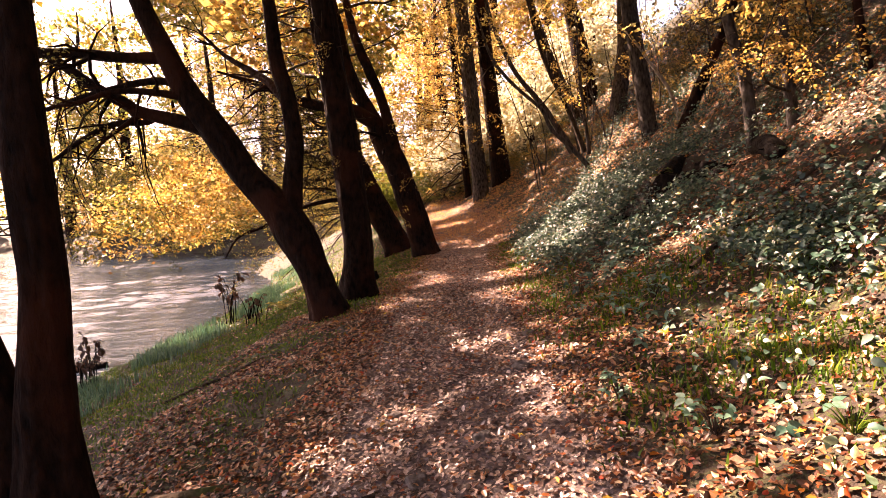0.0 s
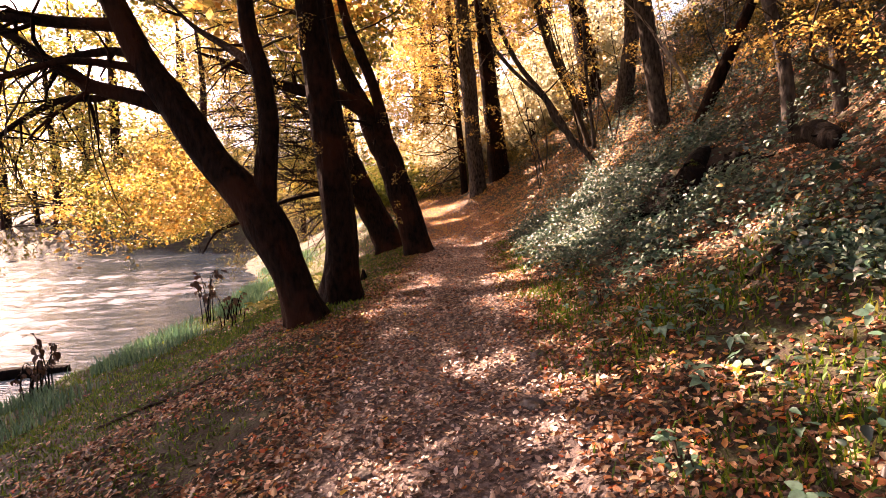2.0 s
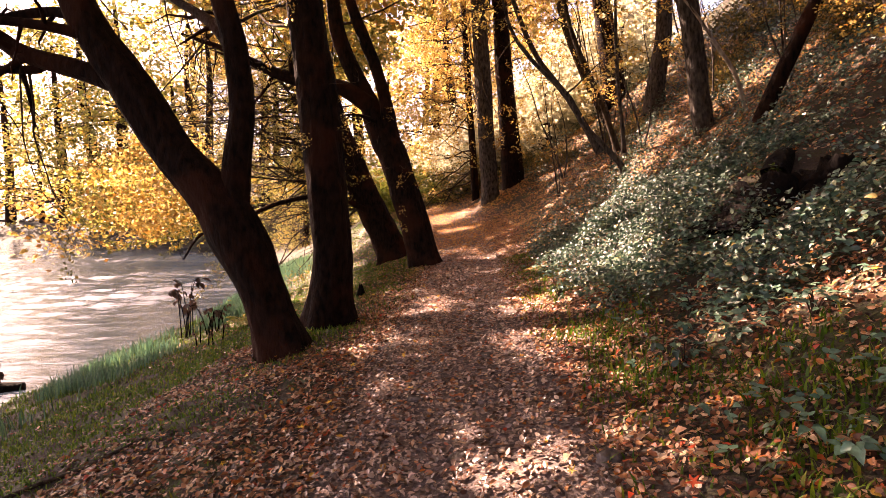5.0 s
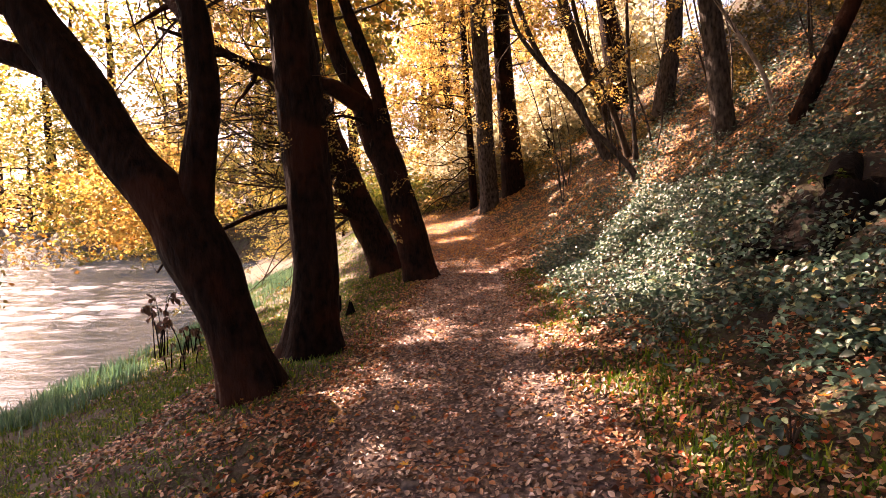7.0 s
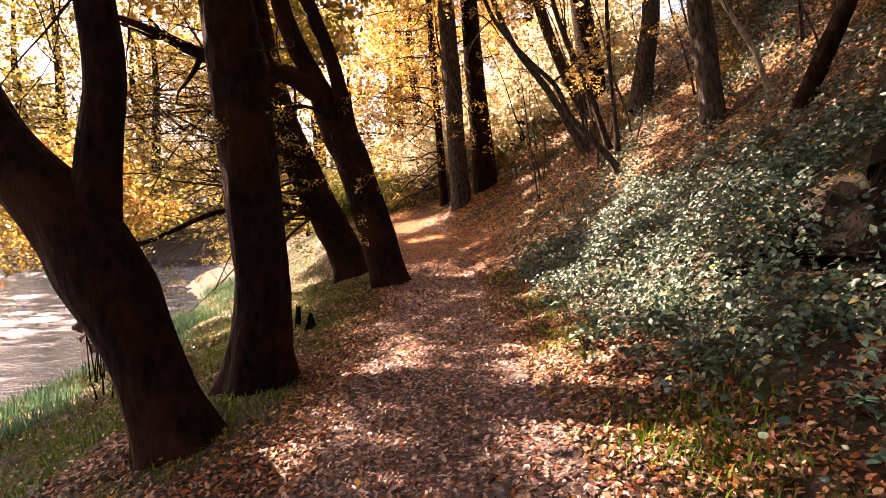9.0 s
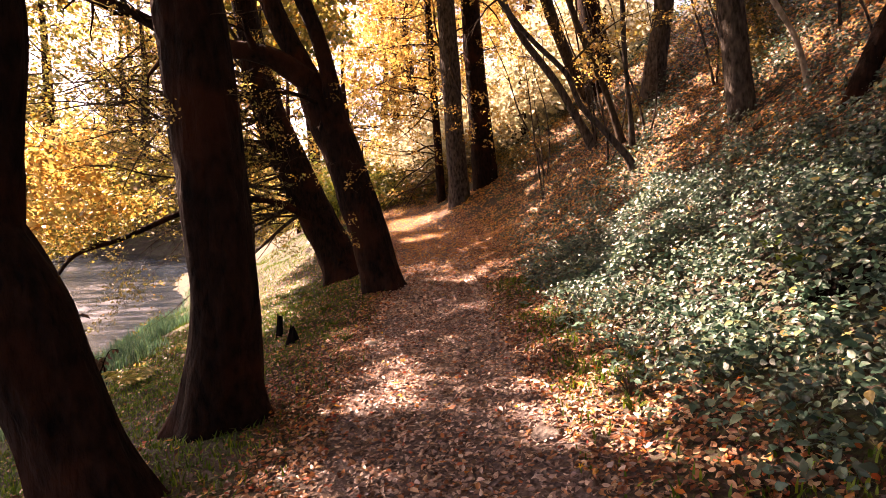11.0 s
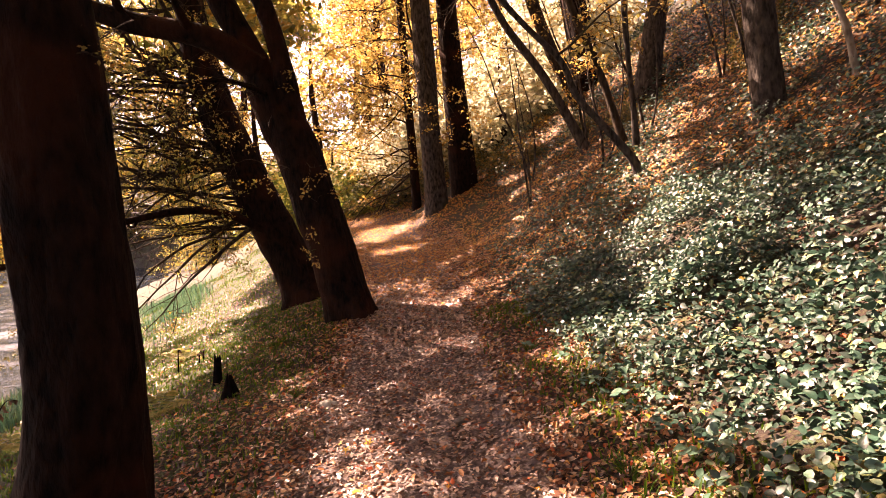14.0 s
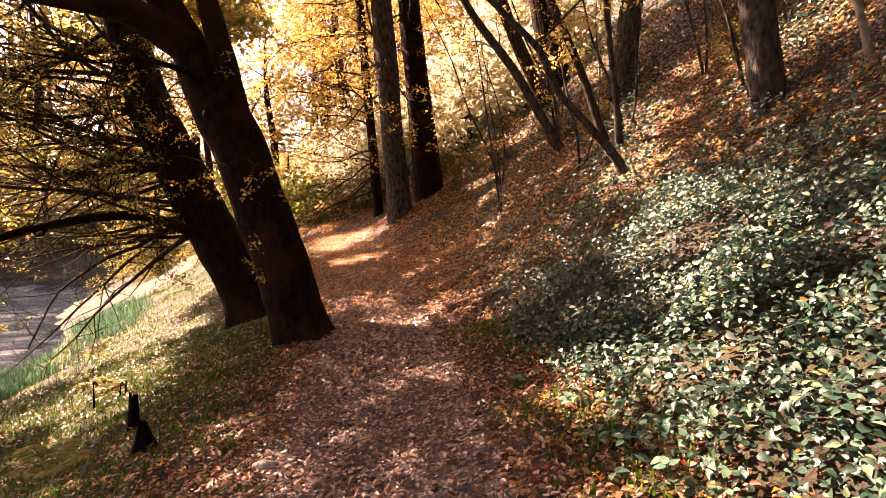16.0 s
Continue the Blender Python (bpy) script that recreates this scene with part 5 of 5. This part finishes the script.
def dead_plant(x, y, tall, n, label, seed):
    """Withered herb: bent stems with drooping dark leaves."""
    g = np.random.default_rng(seed)
    z = on_ground(x, y)
    ob = tagged(new("dead_plant"), label, "withered plant")
    for k in range(n):
        a = g.uniform(0, 6.28)
        hgt = tall * g.uniform(0.5, 1.0)
        lean = g.uniform(0.1, 0.45)
        bx, by = x + g.normal(0, 0.12), y + g.normal(0, 0.12)
        pts = [(bx, by, z - 0.05, 0.014), (bx + lean * 0.3 * hgt * math.cos(a), by + lean * 0.3 * hgt * math.sin(a), z + hgt * 0.5, 0.011),
               (bx + lean * 0.8 * hgt * math.cos(a), by + lean * 0.8 * hgt * math.sin(a), z + hgt * 0.92, 0.008),
               (bx + (lean + 0.12) * hgt * math.cos(a), by + (lean + 0.12) * hgt * math.sin(a), z + hgt * 0.9, 0.005)]
        s = Soup()
        line = spline(pts, 5)
        tube(s, line, 6)
        stem = part("stem", s.mesh("stem", ROTTEN_SHADED, True), ob)
        for q in g.integers(6, len(line), 7):
            w = g.normal(0, 0.5, (1, 3)) + np.array([0, 0, -0.9])
            s = Soup()
            scatter(s, (LEAF_V * (1.1, 1, 2.5), LEAF_Q), line[q:q + 1, :3], g.uniform(0.07, 0.20, 1) * (tall / 1.2), facing(w, g))
            part("leaf", s.mesh("leaf", DEAD), stem)
    return ob


dead_plant(-6.2, 15.6, 1.5, 7, "tall withered brown dock plant on the lake bank", 61)
dead_plant(-5.6, 15.3, 0.9, 9, "clump of withered brown stems on the lake bank", 62)
dead_plant(-7.7, 11.4, 1.3, 6, "dark withered plant at the waterline", 63)
dead_plant(-7.4, 10.6, 0.8, 8, "clump of dark withered stems at the waterline", 64)
dead_plant(-4.9, 13.3, 0.5, 5, "clump of withered brown stems on the lake bank", 65)
dead_plant(-3.2, 16.5, 0.4, 3, "small withered herb in the grass", 66)


def fern(x, y, size, label, mat, seed):
    g = np.random.default_rng(seed)
    z = on_ground(x, y)
    ob = tagged(new("fern"), label, "fern")
    for k in range(8):
        a = k * 0.8 + g.uniform(-0.2, 0.2)
        ln = size * g.uniform(0.7, 1.1)
        f = np.linspace(0, 1, 16)
        line = np.stack([x + np.cos(a) * ln * f * 0.9, y + np.sin(a) * ln * f * 0.9, z + ln * (1.1 * f - 0.85 * f ** 2), 0.006 * (1.1 - f)], 1)
        s = Soup()
        tube(s, line, 4)
        n = len(line)
        side = np.array([-math.sin(a), math.cos(a), 0.0])
        for sg in (-1, 1):
            wl = ln * 0.28 * np.sin(np.pi * np.clip(f * 0.9 + 0.12, 0, 1))
            d = np.tile(side * sg + np.array([math.cos(a) * 0.35, math.sin(a) * 0.35, -0.15]), (n, 1))
            scatter(s, (LEAF_V * (0.55, 1, 1), LEAF_Q), line[:, :3], np.maximum(wl, 0.02), facing(d, g))
        part("frond", s.mesh("frond", mat), ob)
    return ob


FERN = leaf_material("fern fronds", [(0.0, (0.16, 0.20, 0.04)), (0.6, (0.40, 0.38, 0.09)), (1.0, (0.50, 0.38, 0.12))], 0.5, 0.4)
HERB = leaf_material("fresh green leaves", [(0.0, (0.08, 0.16, 0.02)), (1.0, (0.22, 0.34, 0.05))], 0.45, 0.4)
fern(-2.75, 14.0, 0.6, "yellowing fern arching over the bank", FERN, 71)
fern(-4.4, 14.3, 0.6, "yellow green fern on the lake bank", FERN, 72)
fern(-3.6, 17.4, 0.45, "small green fern in the grass", FERN, 73)


def herb(x, y, size, n, label, mat, seed, leaf=0.10):
    """A low plant: short stems with broad leaves."""
    g = np.random.default_rng(seed)
    z = on_ground(x, y)
    ob = tagged(new("herb"), label, "plant")
    l = Soup()
    for k in range(n):
        s = Soup()
        a = g.uniform(0, 6.28)
        tip = np.array([x + math.cos(a) * size * g.uniform(0.2, 1), y + math.sin(a) * size * g.uniform(0.2, 1), z + size * g.uniform(0.4, 1.1)])
        line = np.array([(x, y, z - 0.02, 0.006), (*(np.array([x, y, z]) * 0.5 + tip * 0.5 + (0, 0, 0.06)), 0.005), (*tip, 0.003)])
        tube(s, spline(line, 3), 4)
        part("stem", s.mesh("stem", BARK_TWIG, True), ob)
        scatter(l, (IVY_V, IVY_Q), np.repeat(tip[None], 4, 0), g.uniform(0.6, 1.1, 4) * leaf, turns(4, 0.7, g))
    part("foliage", l.mesh("foliage", mat), ob)
    return ob


herb(2.85, 9.9, 0.25, 14, "bright fresh green seedling among the ivy", HERB, 81)
herb(3.6, 9.0, 0.2, 8, "small fresh green plant beside the dark hollow in the slope", HERB, 82, 0.08)
for k, (x, y) in enumerate([(1.25, 2.6), (1.0, 3.3), (1.75, 4.7), (1.5, 6.2), (1.9, 7.0), (1.3, 9.2), (1.6, 8.0), (2.0, 8.9), (1.5, 11.2), (1.75, 12.0), (1.9, 13.0), (2.2, 6.0), (1.65, 10.2)]):
    herb(x, y, 0.15, 8, "low bluish green nettle with broad leaves at the slope's foot", TEAL, 90 + k, 0.06)


def tuft(x, y, seed):
    g = np.random.default_rng(seed)
    z = on_ground(x, y)
    n = 60
    s = Soup()
    for _ in range(n):
        a, ln = g.uniform(0, 6.28), g.uniform(0.09, 0.2)
        f = np.linspace(0, 1, 4)
        line = np.stack([x + np.cos(a) * (0.03 + ln * 0.6 * f ** 2), y + np.sin(a) * (0.03 + ln * 0.6 * f ** 2), z - 0.02 + ln * (f - 0.35 * f ** 2), 0.004 * (1.05 - f)], 1)
        tube(s, line, 3)
    return tagged(new("grass_tuft", s.mesh("grass_tuft", GRASS)), "tuft of yellow green grass beside the path", "grass")


for k, (x, y) in enumerate([(1.25, 9.0), (1.4, 9.5), (1.2, 10.1), (1.5, 5.4), (1.35, 7.2), (-0.95, 12.9), (-1.3, 14.2), (-1.6, 15.3), (2.6, 5.0), (2.3, 3.6), (1.8, 3.1), (1.7, 2.3), (-1.2, 17.2), (1.35, 12.6)]):
    tuft(x, y, 120 + k)
